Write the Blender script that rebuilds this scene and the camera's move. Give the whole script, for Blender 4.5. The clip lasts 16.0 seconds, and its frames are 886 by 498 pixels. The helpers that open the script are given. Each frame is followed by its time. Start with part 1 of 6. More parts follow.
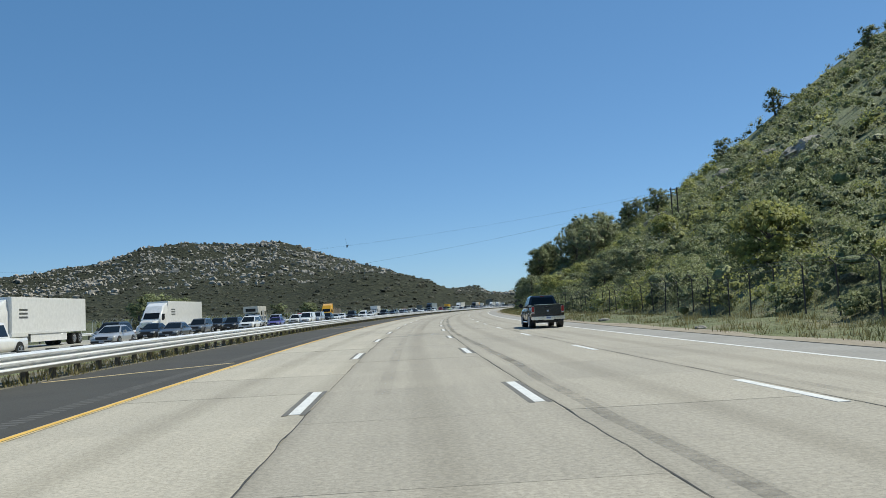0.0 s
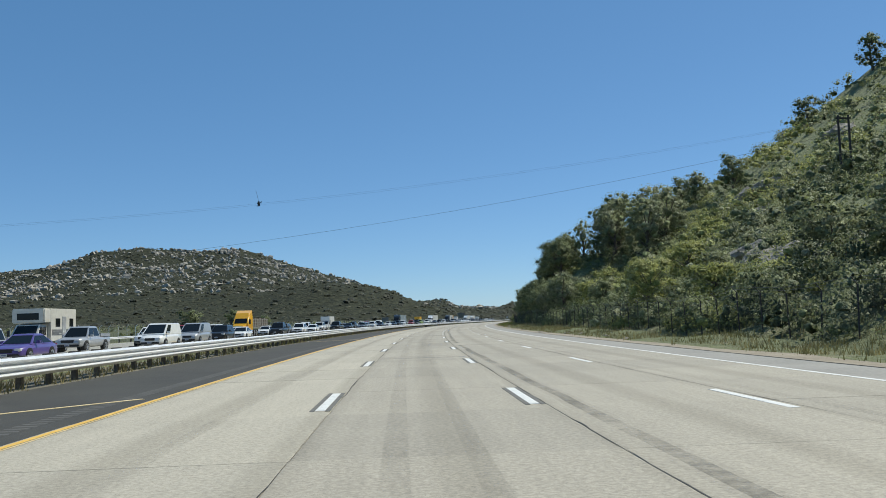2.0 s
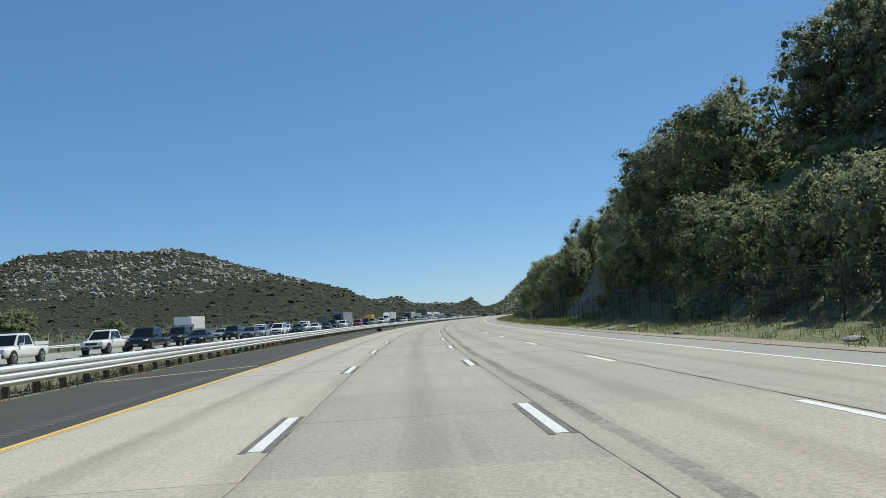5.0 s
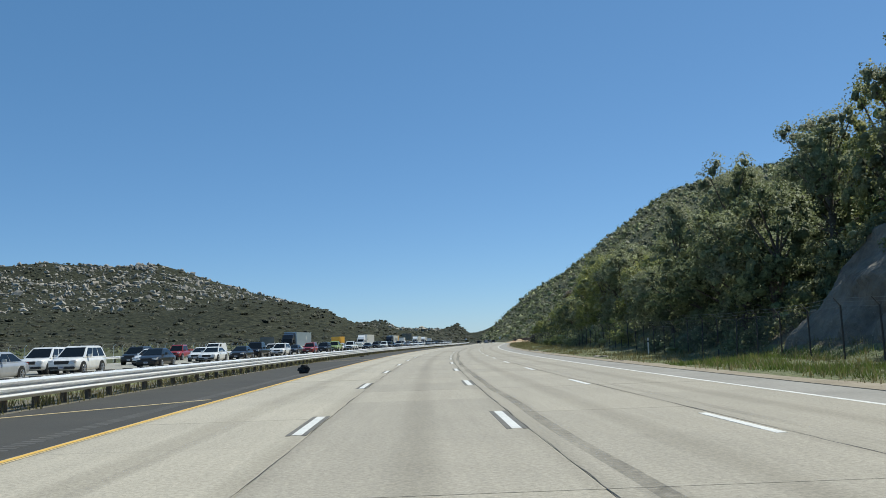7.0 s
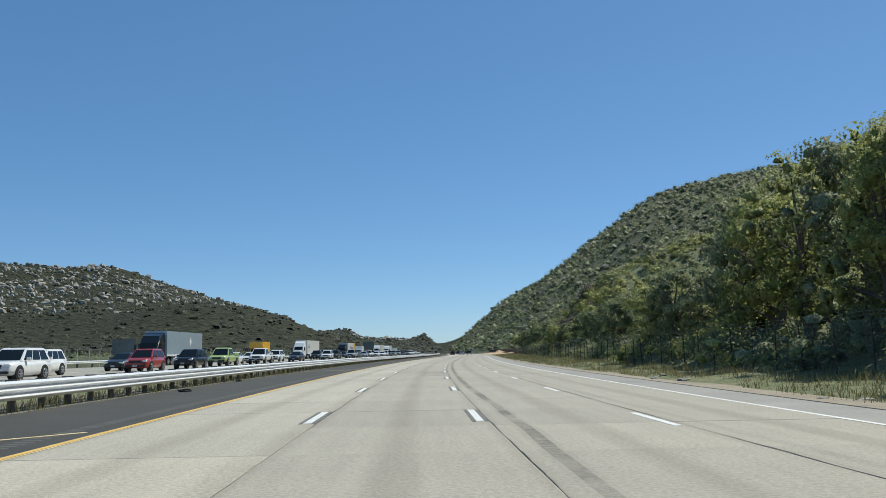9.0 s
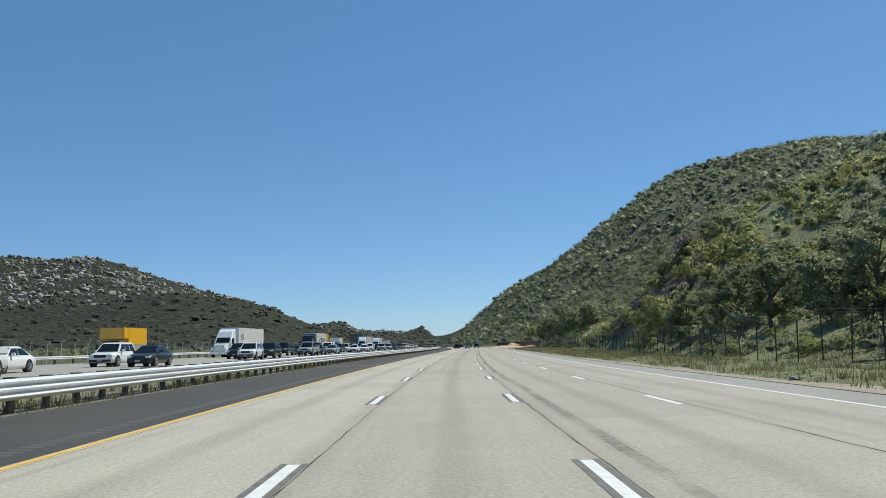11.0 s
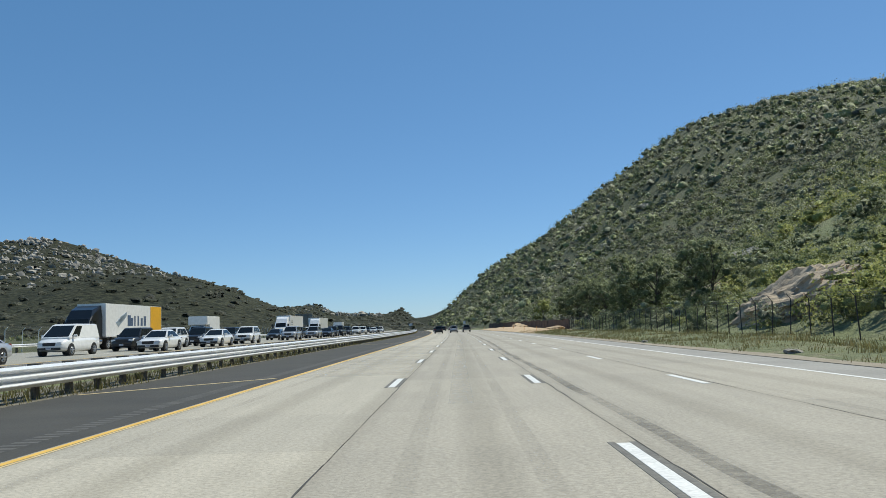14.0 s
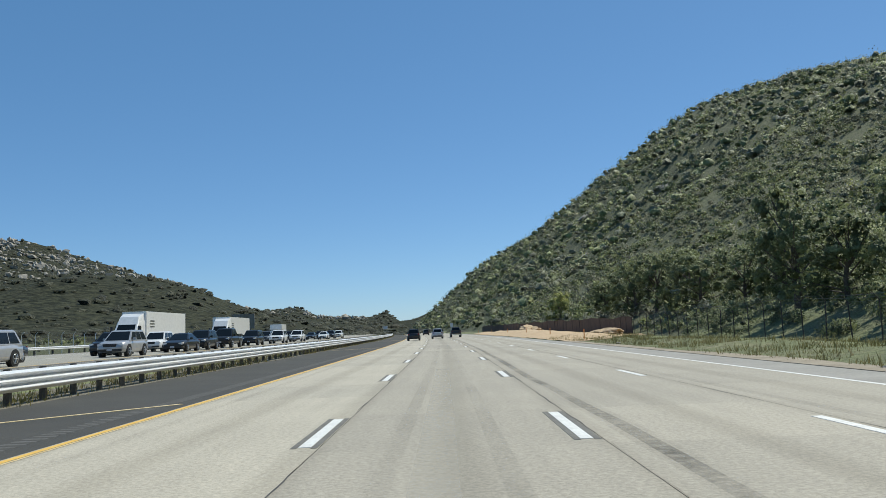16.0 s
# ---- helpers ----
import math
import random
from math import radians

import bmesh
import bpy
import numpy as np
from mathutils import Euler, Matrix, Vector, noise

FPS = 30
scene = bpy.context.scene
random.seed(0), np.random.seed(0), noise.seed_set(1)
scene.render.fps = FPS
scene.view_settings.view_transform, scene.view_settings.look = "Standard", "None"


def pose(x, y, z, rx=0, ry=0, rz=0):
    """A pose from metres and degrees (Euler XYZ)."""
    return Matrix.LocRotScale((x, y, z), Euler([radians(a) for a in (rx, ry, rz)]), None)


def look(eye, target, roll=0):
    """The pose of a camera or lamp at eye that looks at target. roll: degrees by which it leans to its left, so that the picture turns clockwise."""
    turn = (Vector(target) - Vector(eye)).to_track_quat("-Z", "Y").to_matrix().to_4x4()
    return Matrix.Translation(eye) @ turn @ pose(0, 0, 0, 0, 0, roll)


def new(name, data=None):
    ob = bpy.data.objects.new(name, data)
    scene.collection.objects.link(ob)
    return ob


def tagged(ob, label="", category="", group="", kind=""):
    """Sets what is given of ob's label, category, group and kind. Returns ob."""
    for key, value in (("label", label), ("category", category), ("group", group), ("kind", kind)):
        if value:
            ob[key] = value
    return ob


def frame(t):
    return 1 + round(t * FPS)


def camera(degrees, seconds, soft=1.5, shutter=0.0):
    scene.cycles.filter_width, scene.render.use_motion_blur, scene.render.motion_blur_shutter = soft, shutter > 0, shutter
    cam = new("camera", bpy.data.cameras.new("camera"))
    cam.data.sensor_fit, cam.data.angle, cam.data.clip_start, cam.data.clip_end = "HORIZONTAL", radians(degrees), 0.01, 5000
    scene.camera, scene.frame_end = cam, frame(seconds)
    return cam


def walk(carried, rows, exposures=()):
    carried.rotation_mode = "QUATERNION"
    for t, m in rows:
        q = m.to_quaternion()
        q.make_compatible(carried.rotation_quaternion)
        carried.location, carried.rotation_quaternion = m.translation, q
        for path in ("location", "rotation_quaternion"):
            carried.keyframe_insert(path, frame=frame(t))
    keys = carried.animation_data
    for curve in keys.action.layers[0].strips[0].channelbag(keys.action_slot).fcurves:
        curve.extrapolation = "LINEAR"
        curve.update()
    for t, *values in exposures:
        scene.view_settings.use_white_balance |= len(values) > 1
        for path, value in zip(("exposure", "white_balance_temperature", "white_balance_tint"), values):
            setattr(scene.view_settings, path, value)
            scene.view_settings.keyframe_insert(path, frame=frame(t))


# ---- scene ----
cam = camera(55.0, 16.0, soft=0.8)
PATH = [
    (0.0, pose(-0.101, -0.245, 1.472, 93.997, 2.927, -3.188)),
    (0.5, pose(0.012, 17.598, 1.472, 95.184, 3.655, -3.590)),
    (1.0, pose(0.283, 35.065, 1.472, 95.152, 3.792, -4.296)),
    (1.5, pose(0.714, 52.979, 1.472, 94.919, 2.493, -5.091)),
    (2.0, pose(1.442, 71.017, 1.472, 94.826, 1.805, -5.562)),
    (2.5, pose(2.421, 88.794, 1.472, 94.468, 1.488, -6.087)),
    (3.0, pose(3.570, 106.309, 1.472, 94.358, 2.047, -6.612)),
    (5.5, pose(11.822, 194.626, 1.472, 94.868, 3.291, -8.890)),
    (6.0, pose(13.736, 211.315, 1.472, 95.537, 2.707, -8.933)),
    (6.5, pose(15.887, 228.492, 1.472, 95.985, 2.270, -9.159)),
    (7.0, pose(18.319, 245.973, 1.472, 96.248, 1.829, -9.615)),
    (7.5, pose(20.973, 263.869, 1.472, 96.421, 1.631, -10.302)),
    (8.0, pose(23.597, 280.859, 1.472, 96.682, 1.252, -10.956)),
    (8.5, pose(26.242, 297.218, 1.472, 96.776, 1.020, -11.516)),
    (9.0, pose(29.137, 314.302, 1.472, 96.902, 0.883, -11.916)),
    (9.5, pose(32.161, 331.737, 1.472, 96.787, 0.915, -12.243)),
    (10.0, pose(35.259, 348.888, 1.472, 96.763, 1.510, -12.551)),
    (12.5, pose(52.935, 432.915, 1.472, 95.499, 0.286, -11.354)),
    (13.0, pose(56.934, 449.687, 1.472, 95.272, 0.784, -12.071)),
    (13.5, pose(61.074, 466.379, 1.472, 95.421, 1.589, -12.665)),
    (14.0, pose(65.149, 482.808, 1.472, 95.244, 1.868, -13.282)),
    (14.5, pose(69.355, 499.277, 1.472, 95.225, 2.167, -13.855)),
    (15.0, pose(73.778, 515.990, 1.472, 95.199, 2.070, -14.006)),
    (15.5, pose(78.198, 533.130, 1.472, 95.183, 2.103, -14.314)),
    (16.0, pose(82.411, 549.479, 1.472, 95.431, 2.077, -14.154)),
]
walk(cam, PATH, exposures=[(0.0, 0.0, 6260, 3.0), (16.0, 0.0, 6260, 3.0)])

# ---- daylight: clear sky, high sun from the right and a little ahead ----
SUN_UP, SUN_TURN = 56.0, 62.0   # elevation; degrees from +y towards +x
world = bpy.data.worlds.new("sky")
scene.world = world
world.use_nodes = True
wn = world.node_tree
sky = wn.nodes.new("ShaderNodeTexSky")
sky.sky_type = 'NISHITA'
sky.sun_disc = False
sky.sun_elevation, sky.sun_rotation = radians(SUN_UP), radians(SUN_TURN)
sky.altitude, sky.air_density, sky.dust_density, sky.ozone_density = 1600, 0.84, 0.7, 4.4
back = wn.nodes["Background"]
back.inputs["Strength"].default_value = 0.108
even = wn.nodes.new("ShaderNodeMix")
even.data_type = 'RGBA'
even.inputs[0].default_value, even.inputs[7].default_value = 0.3, (0.85, 3.0, 6.2, 1)
wn.links.new(sky.outputs["Color"], even.inputs[6])
wn.links.new(even.outputs[2], back.inputs["Color"])
sun_lamp = bpy.data.lights.new("sun", 'SUN')
sun_lamp.energy, sun_lamp.angle, sun_lamp.color = 4.9, radians(0.53), (1.0, 0.93, 0.82)
sun = new("sun", sun_lamp)
su, st = radians(SUN_UP), radians(SUN_TURN)
toward = Vector((math.cos(su) * math.sin(st), math.cos(su) * math.cos(st), math.sin(su)))
sun.matrix_world = look(toward * 60, (0, 0, 0))

rng = np.random.default_rng(5)


# ---- materials ----
def shader(name):
    m = bpy.data.materials.new(name)
    m.use_nodes = True
    return m, m.node_tree, m.node_tree.nodes["Principled BSDF"]


def mixed(t, fac, a, b, blend='MIX'):
    n = t.nodes.new("ShaderNodeMix")
    n.data_type, n.blend_type = 'RGBA', blend
    for key, value in (("Factor", fac), ("A", a), ("B", b)):
        sock = [i for i in n.inputs if i.name == key and i.type == ('VALUE' if key == "Factor" else 'RGBA')][0]
        if isinstance(value, bpy.types.NodeSocket):
            t.links.new(value, sock)
        else:
            sock.default_value = value
    return [o for o in n.outputs if o.type == 'RGBA'][0]


def noisy(t, scale, detail=4, rough=0.6, stretch=None):
    c = t.nodes.new("ShaderNodeTexCoord")
    n = t.nodes.new("ShaderNodeTexNoise")
    n.inputs["Scale"].default_value, n.inputs["Detail"].default_value, n.inputs["Roughness"].default_value = scale, detail, rough
    if stretch:
        mp = t.nodes.new("ShaderNodeMapping")
        mp.inputs["Scale"].default_value = stretch
        t.links.new(c.outputs["Object"], mp.inputs["Vector"])
        t.links.new(mp.outputs["Vector"], n.inputs["Vector"])
    else:
        t.links.new(c.outputs["Object"], n.inputs["Vector"])
    return n.outputs["Fac"]


def ramped(t, fac, lo, hi):
    n = t.nodes.new("ShaderNodeMapRange")
    n.inputs["From Min"].default_value, n.inputs["From Max"].default_value = lo, hi
    t.links.new(fac, n.inputs["Value"])
    return n.outputs["Result"]


def bumped(t, p, height, strength, dist):
    b = t.nodes.new("ShaderNodeBump")
    b.inputs["Strength"].default_value, b.inputs["Distance"].default_value = strength, dist
    t.links.new(height, b.inputs["Height"])
    t.links.new(b.outputs["Normal"], p.inputs["Normal"])


def rgb(c, k=1.0):
    return (c[0] * k, c[1] * k, c[2] * k, 1)


def surface(name, dark, light, coarse, fine, rough=0.85, metal=0.0, bump=0.0, dist=0.01, stretch=None):
    """Two colours mixed by a coarse and a fine noise, with relief of the fine one."""
    m, t, p = shader(name)
    big, small = noisy(t, coarse, 5, stretch=stretch), noisy(t, fine, 3)
    col = mixed(t, ramped(t, big, 0.3, 0.7), rgb(dark), rgb(light))
    col = mixed(t, 0.35, col, mixed(t, ramped(t, small, 0.3, 0.7), rgb(dark, 0.75), rgb(light, 1.15)))
    t.links.new(col, p.inputs["Base Color"])
    p.inputs["Roughness"].default_value, p.inputs["Metallic"].default_value = rough, metal
    if bump:
        bumped(t, p, small, bump, dist)
    return m


def plain(name, c, rough=0.5, metal=0.0, coat=0.0, emit=0.0):
    m, t, p = shader(name)
    n = noisy(t, 3.0, 3)
    t.links.new(mixed(t, ramped(t, n, 0.3, 0.7), rgb(c, 0.9), rgb(c, 1.06)), p.inputs["Base Color"])
    p.inputs["Roughness"].default_value, p.inputs["Metallic"].default_value, p.inputs["Coat Weight"].default_value = rough, metal, coat
    p.inputs["Coat Roughness"].default_value = 0.06
    return m


def concrete(name, base):
    """Pavement: slab-to-slab tint, lengthwise streaks and wheel tracks, blotches, coarse grain."""
    m, t, p = shader(name)

    def attr(key):
        n = t.nodes.new("ShaderNodeAttribute")
        n.attribute_name = key
        return n.outputs["Fac"]

    def calc(op, x, y=0.0):
        n = t.nodes.new("ShaderNodeMath")
        n.operation = op
        for sock, value in zip(n.inputs, (x, y)):
            if isinstance(value, bpy.types.NodeSocket):
                t.links.new(value, sock)
            else:
                sock.default_value = value
        return n.outputs[0]

    def grainy(vector, scale, detail, rough=0.6):
        n = t.nodes.new("ShaderNodeTexNoise")
        n.inputs["Scale"].default_value, n.inputs["Detail"].default_value, n.inputs["Roughness"].default_value = scale, detail, rough
        t.links.new(vector, n.inputs["Vector"])
        return n.outputs["Fac"]
    geo = t.nodes.new("ShaderNodeNewGeometry")
    own = t.nodes.new("ShaderNodeObjectInfo")
    chance = calc('FRACT', calc('ADD', own.outputs["Random"], geo.outputs["Random Per Island"]))
    join = t.nodes.new("ShaderNodeCombineXYZ")
    t.links.new(attr("across"), join.inputs[0])
    t.links.new(calc('MULTIPLY', attr("along"), 0.045), join.inputs[1])
    t.links.new(calc('MULTIPLY', chance, 3.0), join.inputs[2])
    streak = grainy(join.outputs[0], 2.6, 4)
    blotch = grainy(geo.outputs["Position"], 0.45, 7, 0.65)
    grain = grainy(geo.outputs["Position"], 15.0, 5, 0.75)
    pits = grainy(geo.outputs["Position"], 42.0, 2, 0.7)
    col = mixed(t, ramped(t, blotch, 0.32, 0.68), rgb(base, 0.78), rgb(base, 1.13))
    col = mixed(t, 0.45, col, mixed(t, ramped(t, streak, 0.3, 0.7), rgb(base, 0.66), rgb(base, 1.2)))
    col = mixed(t, 0.5, col, mixed(t, ramped(t, grain, 0.38, 0.62), rgb(base, 0.6), rgb(base, 1.36)))
    col = mixed(t, ramped(t, pits, 0.58, 0.70), col, rgb(base, 0.5))
    track = calc('COSINE', calc('MULTIPLY', attr("across"), 2 * math.pi * 0.5))
    col = mixed(t, 1.0, col, mixed(t, ramped(t, track, 0.3, 1.0), (1, 1, 1, 1), (0.84, 0.835, 0.82, 1)), 'MULTIPLY')
    col = mixed(t, 1.0, col, mixed(t, chance, (0.92, 0.92, 0.915, 1), (1.05, 1.045, 1.03, 1)), 'MULTIPLY')
    t.links.new(col, p.inputs["Base Color"])
    p.inputs["Roughness"].default_value = 0.8
    bumped(t, p, grain, 0.5, 0.012)
    return m


def foliage(name, tints, thin=0.25, leafy=0.0, uneven=0.34):
    """Leaves: tint by single leaf or lump and by patch; leafy: leaves to the metre, as relief and speckle, on a closed lump."""
    m, t, p = shader(name)
    geo = t.nodes.new("ShaderNodeNewGeometry")
    patch = noisy(t, 0.07, 3)
    fine = noisy(t, 0.5, 2)
    col = mixed(t, ramped(t, patch, 0.36, 0.64), rgb(tints[0]), rgb(tints[1]))
    col = mixed(t, ramped(t, fine, 0.45, 0.75), col, rgb(tints[2]))
    spread = mixed(t, geo.outputs["Random Per Island"], rgb((1 - uneven,) * 3), rgb((1 + 0.85 * uneven,) * 3))
    col = mixed(t, 1.0, col, spread, 'MULTIPLY')
    t.links.new(col, p.inputs["Base Color"])
    p.inputs["Roughness"].default_value = 0.65
    p.inputs["Specular IOR Level"].default_value = 0.25
    if leafy:
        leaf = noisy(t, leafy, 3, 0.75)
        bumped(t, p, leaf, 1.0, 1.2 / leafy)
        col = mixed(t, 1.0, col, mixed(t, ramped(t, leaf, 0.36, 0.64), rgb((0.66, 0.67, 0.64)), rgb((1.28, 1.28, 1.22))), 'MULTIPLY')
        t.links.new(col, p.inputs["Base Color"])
    tl = t.nodes.new("ShaderNodeBsdfTranslucent")
    t.links.new(col, tl.inputs["Color"])
    mix = t.nodes.new("ShaderNodeMixShader")
    mix.inputs[0].default_value = thin
    t.links.new(p.outputs[0], mix.inputs[1])
    t.links.new(tl.outputs[0], mix.inputs[2])
    t.links.new(mix.outputs[0], t.nodes["Material Output"].inputs["Surface"])
    return m


CONCRETE = concrete("worn_concrete", (0.36, 0.328, 0.268))
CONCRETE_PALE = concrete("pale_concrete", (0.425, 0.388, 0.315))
CONCRETE_FAR = concrete("far_concrete", (0.36, 0.345, 0.30))
JOINT = surface("joint_tar", (0.03, 0.03, 0.03), (0.07, 0.065, 0.06), 0.6, 12)
ASPHALT = surface("dark_asphalt", (0.034, 0.033, 0.029), (0.062, 0.059, 0.050), 0.35, 20, 0.9, bump=0.6)
SHOULDER = surface("grey_shoulder", (0.22, 0.21, 0.19), (0.33, 0.315, 0.285), 0.3, 8, 0.9, bump=0.4)
DIRT = surface("dry_dirt", (0.20, 0.165, 0.12), (0.36, 0.31, 0.235), 0.5, 6, 0.95, bump=0.6, dist=0.05)
# weed-grown dirt; shade below the guardrail is also put into its darker tone
MEDIAN_DIRT = surface("weedy_shaded_dirt", (0.085, 0.08, 0.055), (0.21, 0.185, 0.135), 0.9, 7, 0.95, bump=0.7, dist=0.05)
INNER = surface("worn_grey_asphalt", (0.085, 0.082, 0.074), (0.145, 0.138, 0.122), 0.3, 9, 0.9, bump=0.4)
FADED_YELLOW = surface("faded_yellow_paint", (0.50, 0.37, 0.17), (0.74, 0.60, 0.34), 1.5, 16, 0.7)
TAN = surface("tan_fill", (0.40, 0.28, 0.16), (0.55, 0.41, 0.26), 0.4, 5, 0.95, bump=0.5, dist=0.05)
WHITE_LINE = surface("white_line_paint", (0.52, 0.515, 0.49), (0.80, 0.795, 0.76), 2.0, 16, 0.6)
BLACK_LINE = surface("black_line_paint", (0.06, 0.058, 0.052), (0.2, 0.19, 0.165), 2.0, 16, 0.8)
YELLOW_LINE = surface("yellow_line_paint", (0.62, 0.36, 0.05), (0.78, 0.50, 0.10), 1.5, 16, 0.6)
STEEL = surface("galvanized_steel", (0.76, 0.76, 0.75), (0.87, 0.87, 0.86), 0.8, 9, 0.34, metal=0.25, bump=0.05)
STEEL_DULL = surface("weathered_steel", (0.16, 0.15, 0.13), (0.30, 0.29, 0.27), 1.0, 9, 0.7, metal=0.3)
WOOD = surface("post_timber", (0.10, 0.085, 0.065), (0.21, 0.185, 0.15), 3.0, 18, 0.85, bump=0.3)
POLE_WOOD = surface("pole_timber", (0.035, 0.03, 0.026), (0.08, 0.07, 0.06), 3.0, 18, 0.85, bump=0.3)
ROCK = surface("granite", (0.17, 0.155, 0.13), (0.36, 0.33, 0.28), 0.35, 2.2, 0.9, bump=0.9, dist=0.25)
# two darker granites: the shade on the sunless cut faces is put into their colour
ROCK_SHADED = surface("granite_in_shade", (0.085, 0.068, 0.046), (0.215, 0.17, 0.115), 0.3, 1.6, 0.9, bump=1.0, dist=0.35)
SHADED_CUT = surface("shaded_cut_granite", (0.10, 0.09, 0.072), (0.25, 0.225, 0.18), 0.3, 1.8, 0.92, bump=1.0, dist=0.3)
TAN_ROCK = surface("tan_granite", (0.25, 0.185, 0.12), (0.52, 0.41, 0.28), 0.3, 2.0, 0.9, bump=0.8, dist=0.2)
BOULDER = surface("pale_granite", (0.21, 0.185, 0.15), (0.50, 0.45, 0.37), 0.05, 0.3, 0.9)
SHRUB_TINT, OAK_TINT = ((0.20, 0.225, 0.125), (0.26, 0.295, 0.12), (0.31, 0.315, 0.22)), ((0.135, 0.16, 0.082), (0.185, 0.22, 0.09), (0.235, 0.26, 0.13))
BRIGHT_TINT, FAR_TINT = ((0.26, 0.285, 0.095), (0.335, 0.355, 0.105), (0.37, 0.365, 0.15)), ((0.17, 0.18, 0.128), (0.21, 0.225, 0.14), (0.262, 0.262, 0.205))
LEAF_SHRUB = foliage("chaparral_leaf", SHRUB_TINT, 0.45, 0.0, 0.28)
LEAF_FAR = foliage("far_chaparral_leaf", FAR_TINT, 0.42, 0.0, 0.18)
LEAF_OAK = foliage("oak_leaf", OAK_TINT, 0.38, 0.0, 0.28)
LEAF_BRIGHT = foliage("spring_leaf", BRIGHT_TINT, 0.5, 0.0, 0.28)
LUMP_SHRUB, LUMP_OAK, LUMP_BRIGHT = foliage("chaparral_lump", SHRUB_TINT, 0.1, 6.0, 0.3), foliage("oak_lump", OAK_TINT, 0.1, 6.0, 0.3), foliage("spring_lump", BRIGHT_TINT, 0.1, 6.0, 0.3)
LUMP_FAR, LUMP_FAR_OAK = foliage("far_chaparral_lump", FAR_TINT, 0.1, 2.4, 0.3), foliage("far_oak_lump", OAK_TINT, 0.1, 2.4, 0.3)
LUMP_OF = dict(chaparral_leaf=LUMP_SHRUB, oak_leaf=LUMP_OAK, spring_leaf=LUMP_BRIGHT)
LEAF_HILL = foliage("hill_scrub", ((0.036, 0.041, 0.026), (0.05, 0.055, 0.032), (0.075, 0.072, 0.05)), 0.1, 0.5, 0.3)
GRASS = foliage("verge_grass", ((0.17, 0.165, 0.06), (0.27, 0.235, 0.10), (0.38, 0.31, 0.17)), 0.3)
FRESH_GRASS = foliage("fresh_grass", ((0.10, 0.16, 0.03), (0.16, 0.21, 0.045), (0.24, 0.25, 0.08)), 0.3)
BARK = surface("bark", (0.06, 0.05, 0.04), (0.15, 0.125, 0.10), 2.0, 14, 0.9, bump=0.6)
TYRE = plain("tyre_rubber", (0.022, 0.022, 0.022), 0.85)
RIM = plain("alloy_rim", (0.45, 0.46, 0.47), 0.3, 0.8)
CHROME = plain("chrome", (0.75, 0.76, 0.78), 0.12, 1.0)
BLACK_TRIM = plain("black_plastic", (0.02, 0.02, 0.021), 0.5)
GLASS = plain("tinted_glass", (0.008, 0.010, 0.011), 0.12, 0.0, 0.0)
GLASS.node_tree.nodes["Principled BSDF"].inputs["Specular IOR Level"].default_value = 0.3
TAIL_RED = plain("red_lens", (0.32, 0.012, 0.015), 0.15, 0.0, 0.6)
HEAD_LENS = plain("headlamp_lens", (0.75, 0.77, 0.8), 0.12, 0.2, 0.5)
PLATE_GREY = plain("plate_face", (0.62, 0.63, 0.66), 0.5)
BAR_GREY = plain("plate_bars", (0.18, 0.2, 0.3), 0.5)
PAINT = {}
for key, c in dict(white=(0.78, 0.78, 0.77), silver=(0.42, 0.43, 0.45), grey=(0.13, 0.135, 0.14), dark=(0.020, 0.021, 0.023), black=(0.010, 0.010, 0.012),
                   maroon=(0.11, 0.02, 0.022), red=(0.32, 0.03, 0.028), purple=(0.10, 0.07, 0.26), cream=(0.62, 0.60, 0.54), yellow=(0.80, 0.42, 0.02),
                   blue=(0.07, 0.11, 0.20), lime=(0.40, 0.50, 0.18), mover=(0.80, 0.80, 0.78), navy=(0.008, 0.008, 0.013), bluegrey=(0.34, 0.42, 0.50)).items():
    PAINT[key] = plain("paint_" + key, c, 0.28 if key != "cream" else 0.5, 0.25 if key in ("silver", "grey", "bluegrey") else 0.0, 0.35 if max(c) < 0.05 else 0.7)


def ground_material(name="earth", k=1.0, dry=(0.20, 0.175, 0.115, 1)):
    """Earth: grass, dry grass and bare dirt in patches; scrub tone on the far hills is left to the plants."""
    m, t, p = shader(name)
    a, b, c = noisy(t, 0.035, 5), noisy(t, 0.4, 4), noisy(t, 3.0, 4)
    col = mixed(t, ramped(t, a, 0.35, 0.65), rgb((0.135, 0.155, 0.065), k), rgb((0.205, 0.235, 0.085), k))
    col = mixed(t, ramped(t, b, 0.5, 0.75), col, dry)
    col = mixed(t, 0.55, col, mixed(t, ramped(t, c, 0.35, 0.65), rgb((0.07, 0.085, 0.04), k), rgb((0.24, 0.25, 0.12), k)))
    t.links.new(col, p.inputs["Base Color"])
    p.inputs["Roughness"].default_value = 0.95
    bumped(t, p, c, 1.0, 0.25)
    return m


